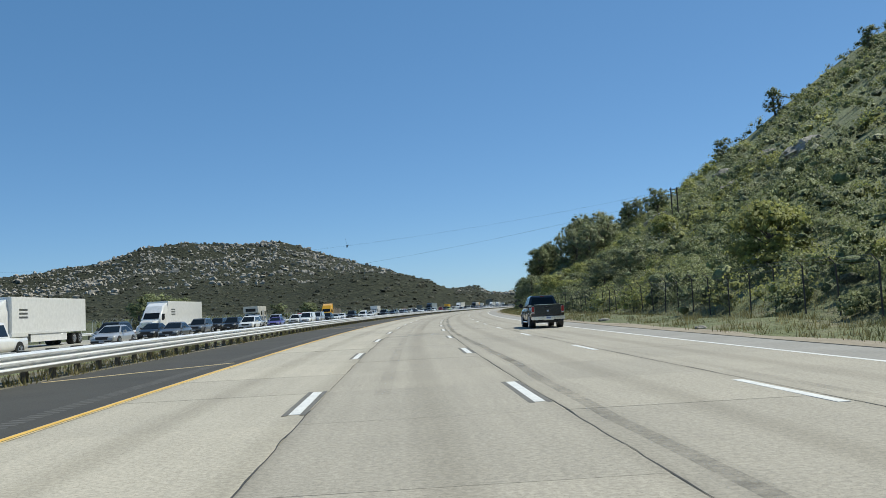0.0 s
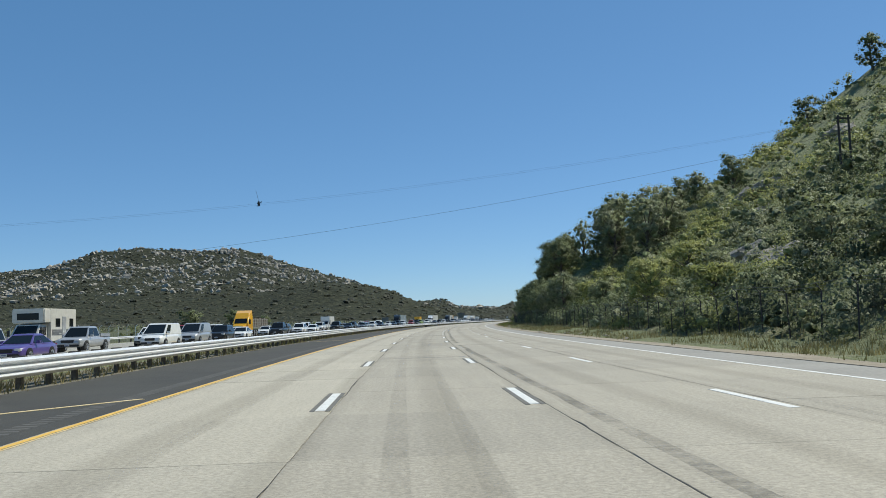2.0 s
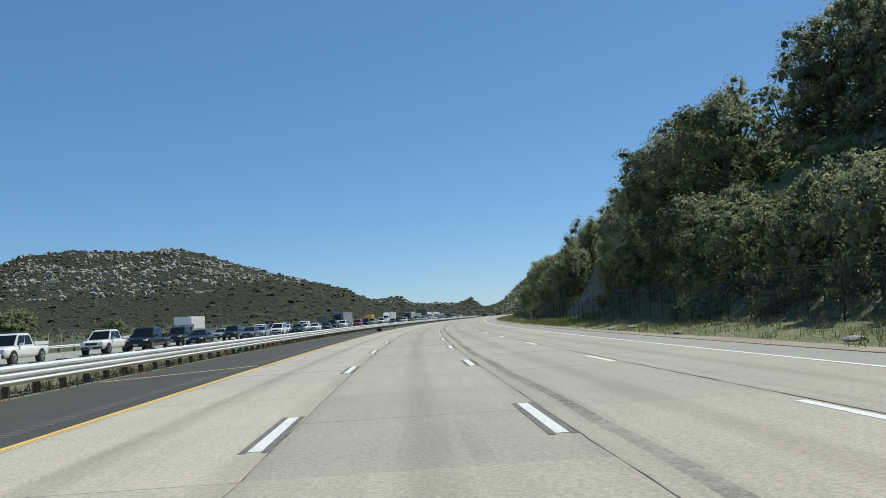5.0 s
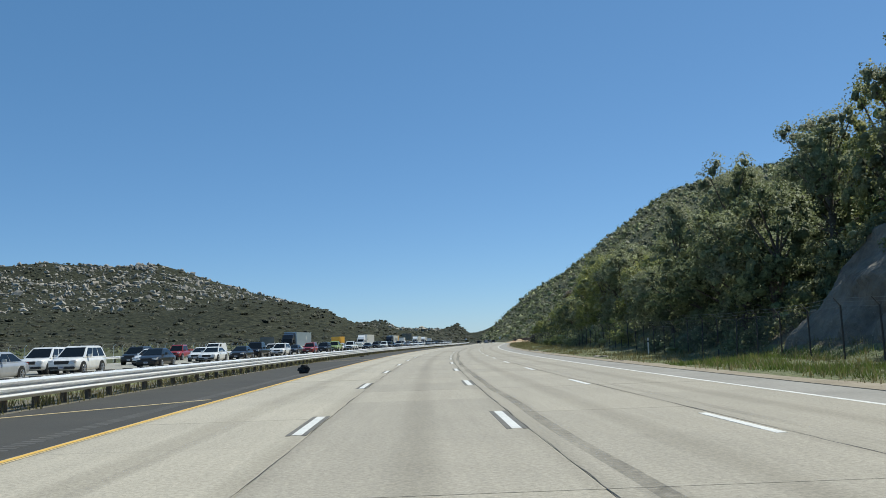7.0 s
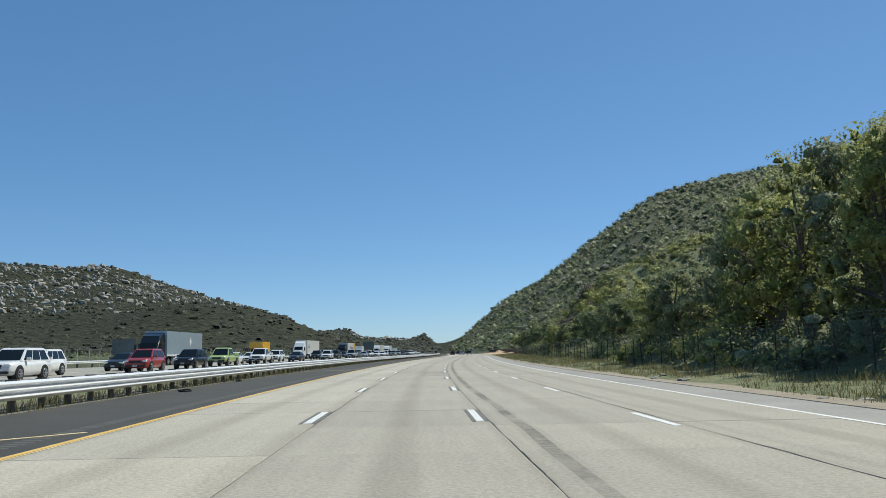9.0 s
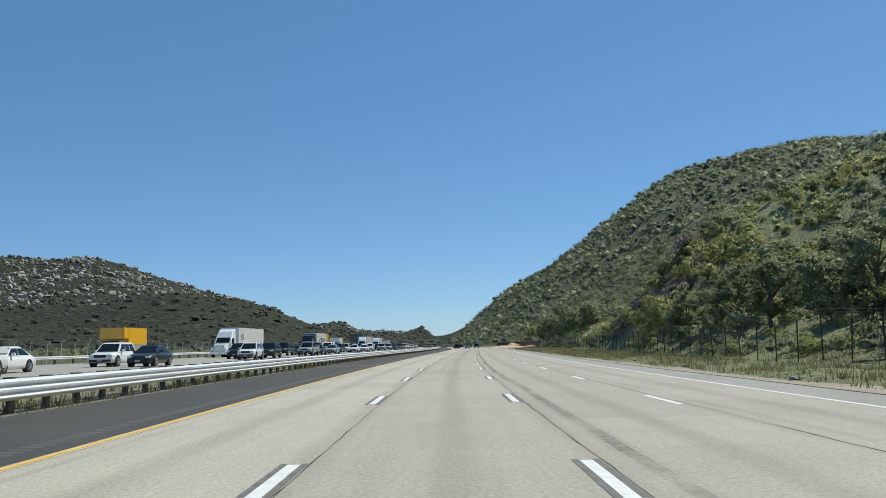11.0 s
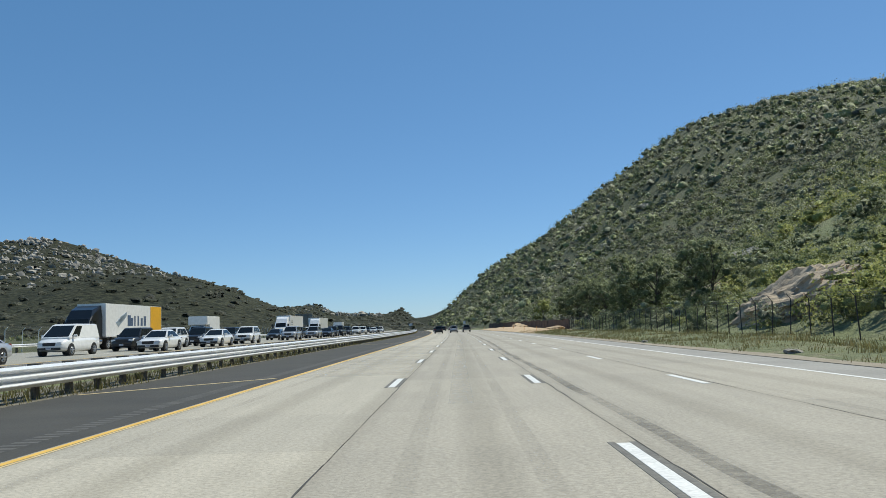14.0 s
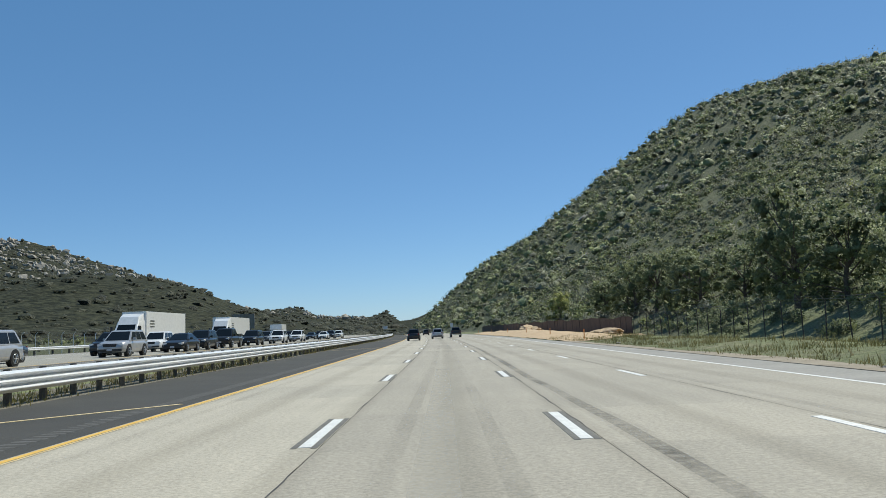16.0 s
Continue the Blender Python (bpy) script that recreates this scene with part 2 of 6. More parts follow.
def scrub_material():
    """Far hills: dark scrub with paler openings, grain of single bushes."""
    m, t, p = shader("hill_earth")
    a, b, c = noisy(t, 0.006, 5), noisy(t, 0.05, 5), noisy(t, 0.16, 3)
    col = mixed(t, ramped(t, a, 0.35, 0.65), (0.026, 0.029, 0.019, 1), (0.04, 0.042, 0.026, 1))
    col = mixed(t, ramped(t, b, 0.5, 0.8), col, (0.07, 0.064, 0.046, 1))
    col = mixed(t, 0.75, col, mixed(t, ramped(t, c, 0.42, 0.6), (0.015, 0.018, 0.012, 1), (0.06, 0.063, 0.039, 1)))
    t.links.new(col, p.inputs["Base Color"])
    p.inputs["Roughness"].default_value = 1.0
    p.inputs["Specular IOR Level"].default_value = 0.1
    bumped(t, p, c, 1.0, 3.0)
    return m


EARTH, SCRUB = ground_material(), scrub_material()
CUT_EARTH = surface("cut_earth", (0.085, 0.078, 0.05), (0.19, 0.16, 0.105), 0.5, 3.5, 0.95, bump=1.0, dist=0.3)
VERGE_EARTH = ground_material("verge_earth", 0.8, (0.33, 0.265, 0.175, 1))
LITTER = ground_material("scrub_litter", 0.5, (0.12, 0.112, 0.075, 1))


# ---- small builders ----
def from_arrays(name, verts, faces, materials, slots=None, parent=None, smooth=False, normals=None):
    """verts (n, 3), faces (m, 3 or 4) as arrays: one mesh object."""
    verts, faces = np.asarray(verts, np.float32), np.asarray(faces, np.int32)
    me = bpy.data.meshes.new(name)
    me.vertices.add(len(verts))
    me.vertices.foreach_set("co", verts.ravel())
    k = faces.shape[1]
    me.loops.add(faces.size)
    me.loops.foreach_set("vertex_index", faces.ravel())
    me.polygons.add(len(faces))
    me.polygons.foreach_set("loop_start", np.arange(0, faces.size, k, dtype=np.int32))
    for m in (materials if isinstance(materials, (list, tuple)) else [materials]):
        me.materials.append(m)
    if slots is not None:
        me.polygons.foreach_set("material_index", np.asarray(slots).astype(np.int32))
    me.polygons.foreach_set("use_smooth", np.full(len(faces), smooth))
    me.update(calc_edges=True)
    if normals is not None:
        at = me.attributes.new("custom_normal", 'FLOAT_VECTOR', 'POINT')
        at.data.foreach_set("vector", np.asarray(normals, np.float32).ravel())
    ob = new(name, me)
    ob.parent = parent
    return ob


def part(name, bm, material, parent=None, label="", smooth=False):
    me = bpy.data.meshes.new(name)
    bm.normal_update()
    bm.to_mesh(me)
    bm.free()
    me.materials.append(material)
    if smooth:
        me.polygons.foreach_set("use_smooth", np.full(len(me.polygons), True))
    ob = new(name, me)
    ob.parent = parent
    if label:
        ob["label"] = label
    return ob


def add_box(bm, x0, x1, y0, y1, z0, z1, bevel=0.0):
    g = bmesh.ops.create_cube(bm, size=1)
    bmesh.ops.scale(bm, vec=(x1 - x0, y1 - y0, z1 - z0), verts=g["verts"])
    bmesh.ops.translate(bm, vec=((x0 + x1) / 2, (y0 + y1) / 2, (z0 + z1) / 2), verts=g["verts"])
    if bevel:
        edges = list({e for v in g["verts"] for e in v.link_edges})
        bmesh.ops.bevel(bm, geom=edges, offset=bevel, segments=2, affect='EDGES')
    return bm


def boxed(x0, x1, y0, y1, z0, z1, bevel=0.0):
    return add_box(bmesh.new(), x0, x1, y0, y1, z0, z1, bevel)


def add_tube(bm, a, b, ra, rb=None, n=8):
    a, b = Vector(a), Vector(b)
    q = (b - a).to_track_quat('Z', 'Y').to_matrix().to_4x4()
    bmesh.ops.create_cone(bm, cap_ends=True, segments=n, radius1=ra, radius2=ra if rb is None else rb, depth=(b - a).length,
                          matrix=Matrix.Translation((a + b) / 2) @ q)
    return bm


def hull(points):
    bm = bmesh.new()
    for p in points:
        bm.verts.new(p)
    bmesh.ops.convex_hull(bm, input=bm.verts[:])
    return bm


def thing(name, label, category, m, group="", kind=""):
    e = new(name)
    e.empty_display_size = 0.3
    e.matrix_world = m
    return tagged(e, label, category, group, kind)


# ---- the road's line: s metres along it, lat metres to the right of it ----
STEP = 2.0
S_GRID = np.arange(-400, 2600, STEP)
BEND = 0.001 * np.interp(S_GRID, [-100, 0, 50, 100, 150, 200, 250, 300, 350, 400, 450, 500, 550, 600, 650, 700, 750, 850, 1000, 1300],
                         [0.724, 0.695, 0.631, 0.563, 0.491, 0.442, 0.499, 0.56, 0.52, 0.501, 0.351, 0.148, -0.007, -0.145, -0.235, -0.251, -0.226, -0.174, -0.103, -0.024])
TH = np.cumsum(BEND) * STEP
TH -= np.interp(0, S_GRID, TH)
RX, RY = np.cumsum(np.sin(TH)) * STEP, np.cumsum(np.cos(TH)) * STEP
RX -= np.interp(0, S_GRID, RX)
RY -= np.interp(0, S_GRID, RY)


def spot(s, lat):
    th = np.interp(s, S_GRID, TH)
    return np.interp(s, S_GRID, RX) + lat * np.cos(th), np.interp(s, S_GRID, RY) - lat * np.sin(th)


def opposite(off):
    """A line of the opposite roadway, which draws away from the median; off metres from its first lane's middle."""
    return lambda s: -21.4 + off + 0 * np.asarray(s, float)


def opp_rise(s):
    """The height of the opposite roadway over this one."""
    return np.interp(s, [140, 300, 430, 640], [0.0, 0.22, 0.40, 0.50])


def heading(s):
    return float(np.interp(s, S_GRID, TH))


def road_pose(s, lat, z=0.0, turn=0.0):
    """A pose on the road, its y axis along the road's direction."""
    x, y = spot(s, lat)
    return pose(float(x), float(y), z, 0, 0, -math.degrees(heading(s)) + turn)


def strip(name, lat0, lat1, s0, s1, z, material, step=6.0, depth=0.0, label="", category="", kind="structure", parent=None, lift=np.zeros_like):
    """A ribbon along the road, with a lower edge on both sides where it has depth."""
    s = np.linspace(s0, s1, max(2, int((s1 - s0) / step) + 1))
    rows = [(lat0, z), (lat1, z)] if not depth else [(lat0, z - depth), (lat0, z), (lat1, z), (lat1, z - depth)]
    v = []
    for lat, h in rows:
        x, y = spot(s, lat(s) if callable(lat) else lat)
        v.append(np.stack([x, y, h + lift(s)], 1))
    v = np.stack(v, 1).reshape(-1, 3)
    w, f = len(rows), []
    i = np.arange(len(s) - 1)
    for k in range(w - 1):
        f.append(np.stack([i * w + k, i * w + k + 1, (i + 1) * w + k + 1, (i + 1) * w + k], 1))
    ob = from_arrays(name, v, np.concatenate(f), material, parent=parent)
    return tagged(ob, label, category, "", kind) if not parent else ob


# ---- heights ----
def lattice(x, y, seed=0):
    """Smooth value noise in -1..1."""
    xi, yi = np.floor(x), np.floor(y)
    fx, fy = x - xi, y - yi
    fx, fy = fx * fx * (3 - 2 * fx), fy * fy * (3 - 2 * fy)

    def h(a, b):
        q = np.sin(a * 127.1 + b * 311.7 + seed * 74.7) * 43758.5453
        return 2 * (q - np.floor(q)) - 1
    return (h(xi, yi) * (1 - fx) + h(xi + 1, yi) * fx) * (1 - fy) + (h(xi, yi + 1) * (1 - fx) + h(xi + 1, yi + 1) * fx) * fy


def fbm(x, y, octaves=4, seed=0):
    return sum(lattice(x * 2 ** o, y * 2 ** o, seed + o) * 0.5 ** o for o in range(octaves))


HILL_S = [-150, 200, 266, 298, 340, 420, 480, 540, 600, 650, 750, 900, 1000, 1080, 1130, 1220, 1400, 1490]
HILL_FOOT = [17, 17, 17, 18, 17, 18, 20, 21, 22, 22, 24, 24, 17, 22.5, 24.8, 26, 20, 30]
HILL_RISE = [.46, .46, .50, .55, .35, .35, .45, .55, .45, .40, .47, .57, .71, .86, .94, .74, .96, .35]
HILL_CURVE = [.0022, .0022, .0022, 0, 0, 0, .0008, .0015, .0015, .001, .001, .0008, .0005, 0, 0, 0, 0, 0]
HILL_TOP = [125, 120, 92, 28, 16, 14, 40, 72, 76, 58, 98, 123, 151, 178, 171, 111, 88, 60]


def near_height(s, lat):
    """The verges, the slope on the right and the low ground on the left."""
    s, lat = np.asarray(s, float), np.asarray(lat, float)
    foot, rise, curve, top = (np.interp(s, HILL_S, v) for v in (HILL_FOOT, HILL_RISE, HILL_CURVE, HILL_TOP))
    u = np.maximum(lat - foot, 0)
    raw = rise * u + curve * u * u
    z = raw * top / (raw ** 4 + top ** 4) ** 0.25
    z = z + np.clip(u / 12, 0, 1) * (1.1 * fbm(s / 22, lat / 22, 3, 3) + np.clip(u / 60, 0, 1) * 3.0 * fbm(s / 70, lat / 70, 3, 9))
    z = z + np.interp(s, [246, 257, 266, 276, 283, 289, 295], [0, 2.0, 3.0, 4.0, 3.7, 2.4, 0]) * np.clip((u - 3.0) / 2.6, 0, 1) * np.clip((46 - u) / 34, 0, 1)
    z = z + 8.0 * np.exp(-((s - 499) / 18.0) ** 2) * np.clip(u / 8, 0, 1) * np.clip((60 - u) / 45, 0, 1)
    z = z + 4.0 * np.exp(-((s - 243) / 15.0) ** 2) * np.clip(u / 8, 0, 1) * np.clip((70 - u) / 45, 0, 1)
    verge = np.clip((lat - 11.6) / 4.0, 0, 1) * (0.25 + 0.25 * fbm(s / 5, lat / 3, 2, 4))
    left = np.clip((-lat - 44) / 30, 0, 1) * (0.3 + 0.5 * fbm(s / 25, lat / 25, 2, 6)) + np.clip((-lat - 60) / 340, 0, 1) * 4
    return np.where(lat > 0, z + verge, left) - 0.06 + opp_rise(s) * np.clip((-lat - 13.2) / 3.5, 0, 1)


FAR_AZ = [-90, -60, -35, -23, -19, -16.3, -13.4, -10, -7.5, -4, -2.2, 0, 2.1, 3.7, 4.7, 5.6, 6.4, 8.1, 9.1, 10.0, 10.7, 12, 15, 20, 40, 90]
FAR_TOP = [60, 120, 121, 151, 183, 226, 238, 227, 239, 189, 157, 133, 82, 60, 64, 68, 44, 42, 37, 52, 20, 22, 60, 110, 60, 20]
LOW_AZ = [-90, -12, -6, -2.5, 1.65, 3.9, 6.2, 8, 90]
LOW_TOP = [40, 42, 46, 66, 55, 30, 13, 3, 0]


def far_height(x, y):
    """The boulder hill to the left, its low green spur and the plain."""
    r, az = np.hypot(x, y), np.degrees(np.arctan2(x, y))
    q = np.clip((r - 950) / 1500, 0, 1)
    fall = np.clip(1 - (r - 2450) / 2600, 0.3, 1)
    top = 0.915 * np.interp(az, FAR_AZ, FAR_TOP)
    main = top * q ** 1.7 * fall
    low = np.interp(az, LOW_AZ, LOW_TOP) * np.exp(-((r - 1500) / 330.0) ** 2)
    z = np.maximum(main, low) + 0.25 * np.minimum(main, low)
    ridge = np.interp(az, [8.5, 10, 11.4, 13.3, 14.8, 18, 25, 40], [0, 14, 20, 52, 84, 104, 60, 0]) * np.exp(-((r - 1760) / 190.0) ** 2)
    z = np.maximum(z, ridge)
    rough = np.clip((r - 900) / 900, 0, 1) * np.clip(top / 150, 0.15, 1)
    z = z + rough * (9 * fbm(x / 260, y / 260, 4, 21) + 3.5 * fbm(x / 60, y / 60, 3, 31))
    return np.where(y < -200, z * 0.2, z) - 1.2


def grid_faces(nu, nv):
    i, j = np.meshgrid(np.arange(nu - 1), np.arange(nv - 1), indexing='ij')
    a = (i * nv + j).ravel()
    return np.stack([a, a + nv, a + nv + 1, a + 1], 1)


# ground: a fine sheet along the road and a coarse one out to the horizon, in one mesh
gs = np.concatenate([np.arange(-240, 760, 5.0), np.arange(760, 1500, 12.0)])
gl = np.concatenate([np.arange(-420, -60, 20.0), np.arange(-60, -34, 4.0), [-34, -31, -20, -17.2, -15, -13.3, -12, -11, -10.8, -10.7, 8, 11.25, 11.6, 12.2], np.arange(13, 30, 1.2), np.arange(30, 90, 3.0), np.arange(90, 360, 8.0)])
GS, GL = np.meshgrid(gs, gl, indexing='ij')
gx, gy = spot(GS, GL)
gz = near_height(GS, GL)
near_v = np.stack([gx, gy, gz], -1).reshape(-1, 3)
near_f = grid_faces(len(gs), len(gl))
shady = np.where((GS.ravel()[near_f[:, 0]] > 630) | (GL.ravel()[near_f[:, 0]] < -40), 2, 0)
shady = np.where((GL.ravel()[near_f[:, 0]] > 11) & (GL.ravel()[near_f[:, 0]] < 17), 4, shady)
cut_s, cut_l = GS.ravel()[near_f[:, 0]], GL.ravel()[near_f[:, 0]]
shady = np.where((np.abs(cut_s - 500) < 24) & (cut_l > 20.5) & (cut_l < 31) | (np.abs(cut_s - 273) < 20) & (cut_l > 18) & (cut_l < 25), 3, shady)
fx = np.concatenate([[-4800, -3800, -3000, -2400], np.arange(-2000, -1200, 60.0), np.arange(-1200, 900, 26.0), np.arange(900, 1600, 80.0), [2000, 2800, 3800, 4800]])
fy = np.concatenate([[-4500, -3000, -1500, -600, -200], np.arange(0, 900, 90.0), np.arange(900, 3100, 26.0), np.arange(3100, 3600, 90.0), [3900, 4300, 4800]])
FX, FY = np.meshgrid(fx, fy, indexing='ij')
far_z = far_height(FX, FY)
far_v = np.stack([FX, FY, far_z], -1).reshape(-1, 3)
far_f = grid_faces(len(fx), len(fy))
ground = from_arrays("ground", np.concatenate([near_v, far_v]), np.concatenate([near_f[:, ::-1], far_f + len(near_v)]), [EARTH, SCRUB, LITTER, CUT_EARTH, VERGE_EARTH],
                     np.concatenate([shady, np.ones(len(far_f))]), smooth=True)
tagged(ground, "grassy verges, scrub slopes and bouldered hills beyond", "ground", kind="structure")

# ---- pavements ----
JOINT_OFF = 0.2
LINE_L, LINE_R, LINE_Q, LINE_Y, LINE_W = -1.75, 1.94, 5.61, -5.50, 9.31
strip("road_base", -5.66, 9.42, -120, 1500, -0.025, JOINT, label="dark tarred bed under the concrete lanes", category="road")
strip("left_shoulder", -10.30, -5.66, -120, 1500, -0.005, ASPHALT, label="dark asphalt inner shoulder beside the yellow line", category="road shoulder", depth=0.05)
strip("right_shoulder", 9.42, 11.3, -120, 1500, -0.008, SHOULDER, label="worn grey asphalt outer shoulder with a crumbling edge", category="road shoulder", depth=0.06)
strip("verge_edge", 11.3, lambda s: 12.5 + 0.35 * fbm(s / 7, s * 0, 3, 8), -120, 640, 0.012, DIRT, step=1.5, depth=0.08, label="dry crumbling dirt along the shoulder edge", category="verge")
strip("median_strip", -13.1, -10.30, -120, 1500, -0.02, MEDIAN_DIRT, label="dusty weed-grown dirt, darkened for shade, under the median guardrail", category="median")
strip("far_inner_shoulder", opposite(2.0), -17.4, -120, 1500, -0.01, INNER, label="dark grey inner shoulder of the opposite roadway", category="road shoulder", depth=0.05, lift=opp_rise)
strip("opposite_roadway", opposite(-13.1), opposite(2.0), -120, 1500, -0.004, CONCRETE_FAR, label="pale concrete roadway of the opposite direction", category="road", depth=0.05, lift=opp_rise)
strip("far_outer_shoulder", opposite(-16.0), opposite(-13.1), -120, 1500, -0.012, SHOULDER, label="grey outer shoulder of the opposite roadway", category="road shoulder", depth=0.05, lift=opp_rise)

# lane markings
def line_thing(name, label):
    return tagged(new(name), label, "road marking", "lane lines", "structure")


def dash_mesh(name, w, length, h, material):
    bm = boxed(-w / 2, w / 2, 0, length, 0.0, h)
    me = bpy.data.meshes.new(name)
    bm.to_mesh(me)
    bm.free()
    me.materials.append(material)
    return me


DASH, DARK_DASH = dash_mesh("dash", 0.17, 3.55, 0.006, WHITE_LINE), dash_mesh("contrast_bar", 0.085, 3.75, 0.005, BLACK_LINE)
for lat, first, contrast in ((LINE_L, 12.7, True), (LINE_R, 12.61, True), (LINE_Q, 10.65, False)):
    owner = line_thing("lane_line", "broken white lane line on concrete" + (" with black borders" if contrast else ""))
    for n in range(-2, 62):
        if n == 33 and lat == LINE_L:
            continue
        s = first + n * 14.63
        d = new("dash", DASH)
        d.parent, d.matrix_basis = owner, road_pose(s, lat, 0.0)
        if contrast:
            for side in (-0.135, 0.135):
                d = new("contrast_bar", DARK_DASH)
                d.parent, d.matrix_basis = owner, road_pose(s - 0.1, lat + side, 0.0)
strip("yellow_edge_line", LINE_Y - 0.10, LINE_Y + 0.025, -120, 1500, 0.005, YELLOW_LINE, label="solid yellow line at the inner edge of the lanes", category="road marking")
strip("old_yellow_line", LINE_Y + 0.05, LINE_Y + 0.10, -120, 1500, 0.005, FADED_YELLOW, label="narrow faded yellow stripe beside the newer line", category="road marking")
strip("white_edge_line", LINE_W - 0.08, LINE_W + 0.08, -120, 1500, 0.005, WHITE_LINE, label="solid white line at the outer edge of the lanes", category="road marking")
def mark_material(name, most, tone=(0.06, 0.057, 0.05, 1)):
    m, t, p = shader(name)
    n, fine = noisy(t, 0.25, 4), noisy(t, 5.0, 3)
    p.inputs["Base Color"].default_value = tone
    p.inputs["Roughness"].default_value = 0.75
    k = t.nodes.new("ShaderNodeMath")
    k.operation = 'MULTIPLY'
    t.links.new(ramped(t, n, 0.25, 0.75), k.inputs[0])
    t.links.new(ramped(t, fine, 0.1, 0.95), k.inputs[1])
    weak = t.nodes.new("ShaderNodeMath")
    weak.operation = 'MULTIPLY'
    weak.inputs[1].default_value = most
    t.links.new(k.outputs[0], weak.inputs[0])
    t.links.new(weak.outputs[0], p.inputs["Alpha"])
    return m


MARK, FAINT_MARK = mark_material("rubber_mark", 0.75), mark_material("faint_rubber_mark", 0.24)
MARK_WORDS = "dark tyre-rubber streak along the concrete"
for lo, hi, z, mat in ((2.36, 2.80, 0.003, FAINT_MARK), (2.47, 2.70, 0.0036, MARK)):
    wander = [(lambda s, e=e: e + 0.10 * fbm(s / 26, s * 0 + 2, 3, 91) + 0.05 * fbm(s / 3.5, s * 0 + e, 2, 92)) for e in (lo, hi)]
    strip("rubber_streak", wander[0], wander[1], -60, 1200, z, mat, step=1.5, label=MARK_WORDS, category="road stain")
strip("rubber_streak", 6.15, 6.4, -60, 1200, 0.003, FAINT_MARK, label=MARK_WORDS, category="road stain")
for lo, hi, s0, s1, bow in ((-0.75, -0.45, 15, 150, 0.25), (0.55, 0.8, 60, 190, -0.2), (-3.6, -3.35, 40, 300, 0.3), (-4.9, -4.7, 380, 640, 0.2), (-0.6, -0.35, 430, 640, -0.15), (0.6, 0.85, 470, 640, 0.12)):
    wander = [(lambda s, e=e, bow=bow: e + bow * np.sin(s / 37.0)) for e in (lo, hi)]
    strip("rubber_streak", wander[0], wander[1], s0, s1, 0.0034, FAINT_MARK, label=MARK_WORDS, category="road stain")
GREY_PATCH, PALE_PATCH = mark_material("grey_patch", 0.36, (0.15, 0.148, 0.14, 1)), mark_material("pale_patch", 0.9, (0.50, 0.47, 0.40, 1))
for l0, l1, s0, s1, mat, words in ((-0.3, 2.1, 49.2, 54.6, GREY_PATCH, "darker grey repaired slab in the middle lane"), (0.4, 2.05, 369.6, 381.5, GREY_PATCH, "darker grey repaired slab beside the lane line"),
                                   (-1.5, 2.1, 48.0, 49.1, PALE_PATCH, "pale mortar band across the middle lane"), (-1.5, 2.1, 472.7, 473.4, PALE_PATCH, "pale mortar band across the middle lane"),
                                   (0.95, 1.75, 467.3, 468.0, PALE_PATCH, "small pale mortar repair in the middle lane"), (-0.3, 0.8, 467.8, 469.3, PALE_PATCH, "small pale mortar repair in the middle lane"),
                                   (-5.4, -1.6, 515.8, 560, PALE_PATCH, "paler relaid concrete in the inner lane"), (-0.25, 0.25, 505, 590, PALE_PATCH, "pale lengthwise repair strip in the middle lane"),
                                   (0.2, 1.9, 122.0, 128.5, GREY_PATCH, "darker grey repaired slab in the middle lane"), (-1.4, 2.0, 105.6, 106.2, PALE_PATCH, "pale mortar band across the middle lane")):
    strip("road_patch", l0, l1, s0, s1, 0.0022, mat, step=1.0, label=words, category="road patch")
for k, lat in enumerate((LINE_L, LINE_R, LINE_Q)):
    edge = [(lambda s, e=e, k=k, lat=lat: lat + JOINT_OFF + 0.022 * fbm(s / 0.9, s * 0 + 3 * k, 3, 60 + k) + e * (0.5 + np.clip(fbm(s / 2.3, s * 0 + 7, 2, 70 + k), -0.4, 1.2))) for e in (-0.009, 0.009)]
    strip("joint_crack", edge[0], edge[1], 0, 640, 0.0028, JOINT, step=0.35, label="ragged tarred crack along a lengthwise lane joint", category="road joint")
GROOVE = surface("groove_dust", (0.062, 0.06, 0.055), (0.115, 0.11, 0.10), 2.0, 12)
v, f = [], []
for s in np.arange(-10, 640, 0.33):
    base = len(v)
    for ds, h in ((0.0, 0.0005), (0.04, 0.004), (0.13, 0.004), (0.17, 0.0005)):
        v += [(*spot(s + ds, lat), h - 0.005) for lat in (-6.55, -6.15)]
    f += [(base + 2 * i, base + 2 * i + 1, base + 2 * i + 3, base + 2 * i + 2) for i in range(3)]
tagged(from_arrays("rumble_strip", v, f, GROOVE), "dusty ground-in rumble strip on the dark inner shoulder", "rumble strip", kind="stuff")
hatch = line_thing("shoulder_hatching", "thin slanted yellow stripes on the dark inner shoulder")
for n in range(0, 14):
    s = 28.9 + n * 60.9
    a, b = Vector((*spot(s - 5.1, -10.1), 0)), Vector((*spot(s, -5.95), 0))
    bm = boxed(-0.075, 0.075, 0, (b - a).length, -0.004, 0.004)
    o = part("stripe", bm, FADED_YELLOW, hatch)
    o.matrix_basis = Matrix.Translation(a) @ (b - a).to_track_quat('Y', 'Z').to_matrix().to_4x4()
for off in (-1.85, -5.55, -9.25):
    owner = line_thing("lane_line", "broken white lane line on the opposite roadway")
    for n in range(0, 55):
        d = new("dash", DASH)
        d.parent, d.matrix_basis = owner, road_pose(n * 14.63, float(opposite(off)(0)), float(opp_rise(n * 14.63)))
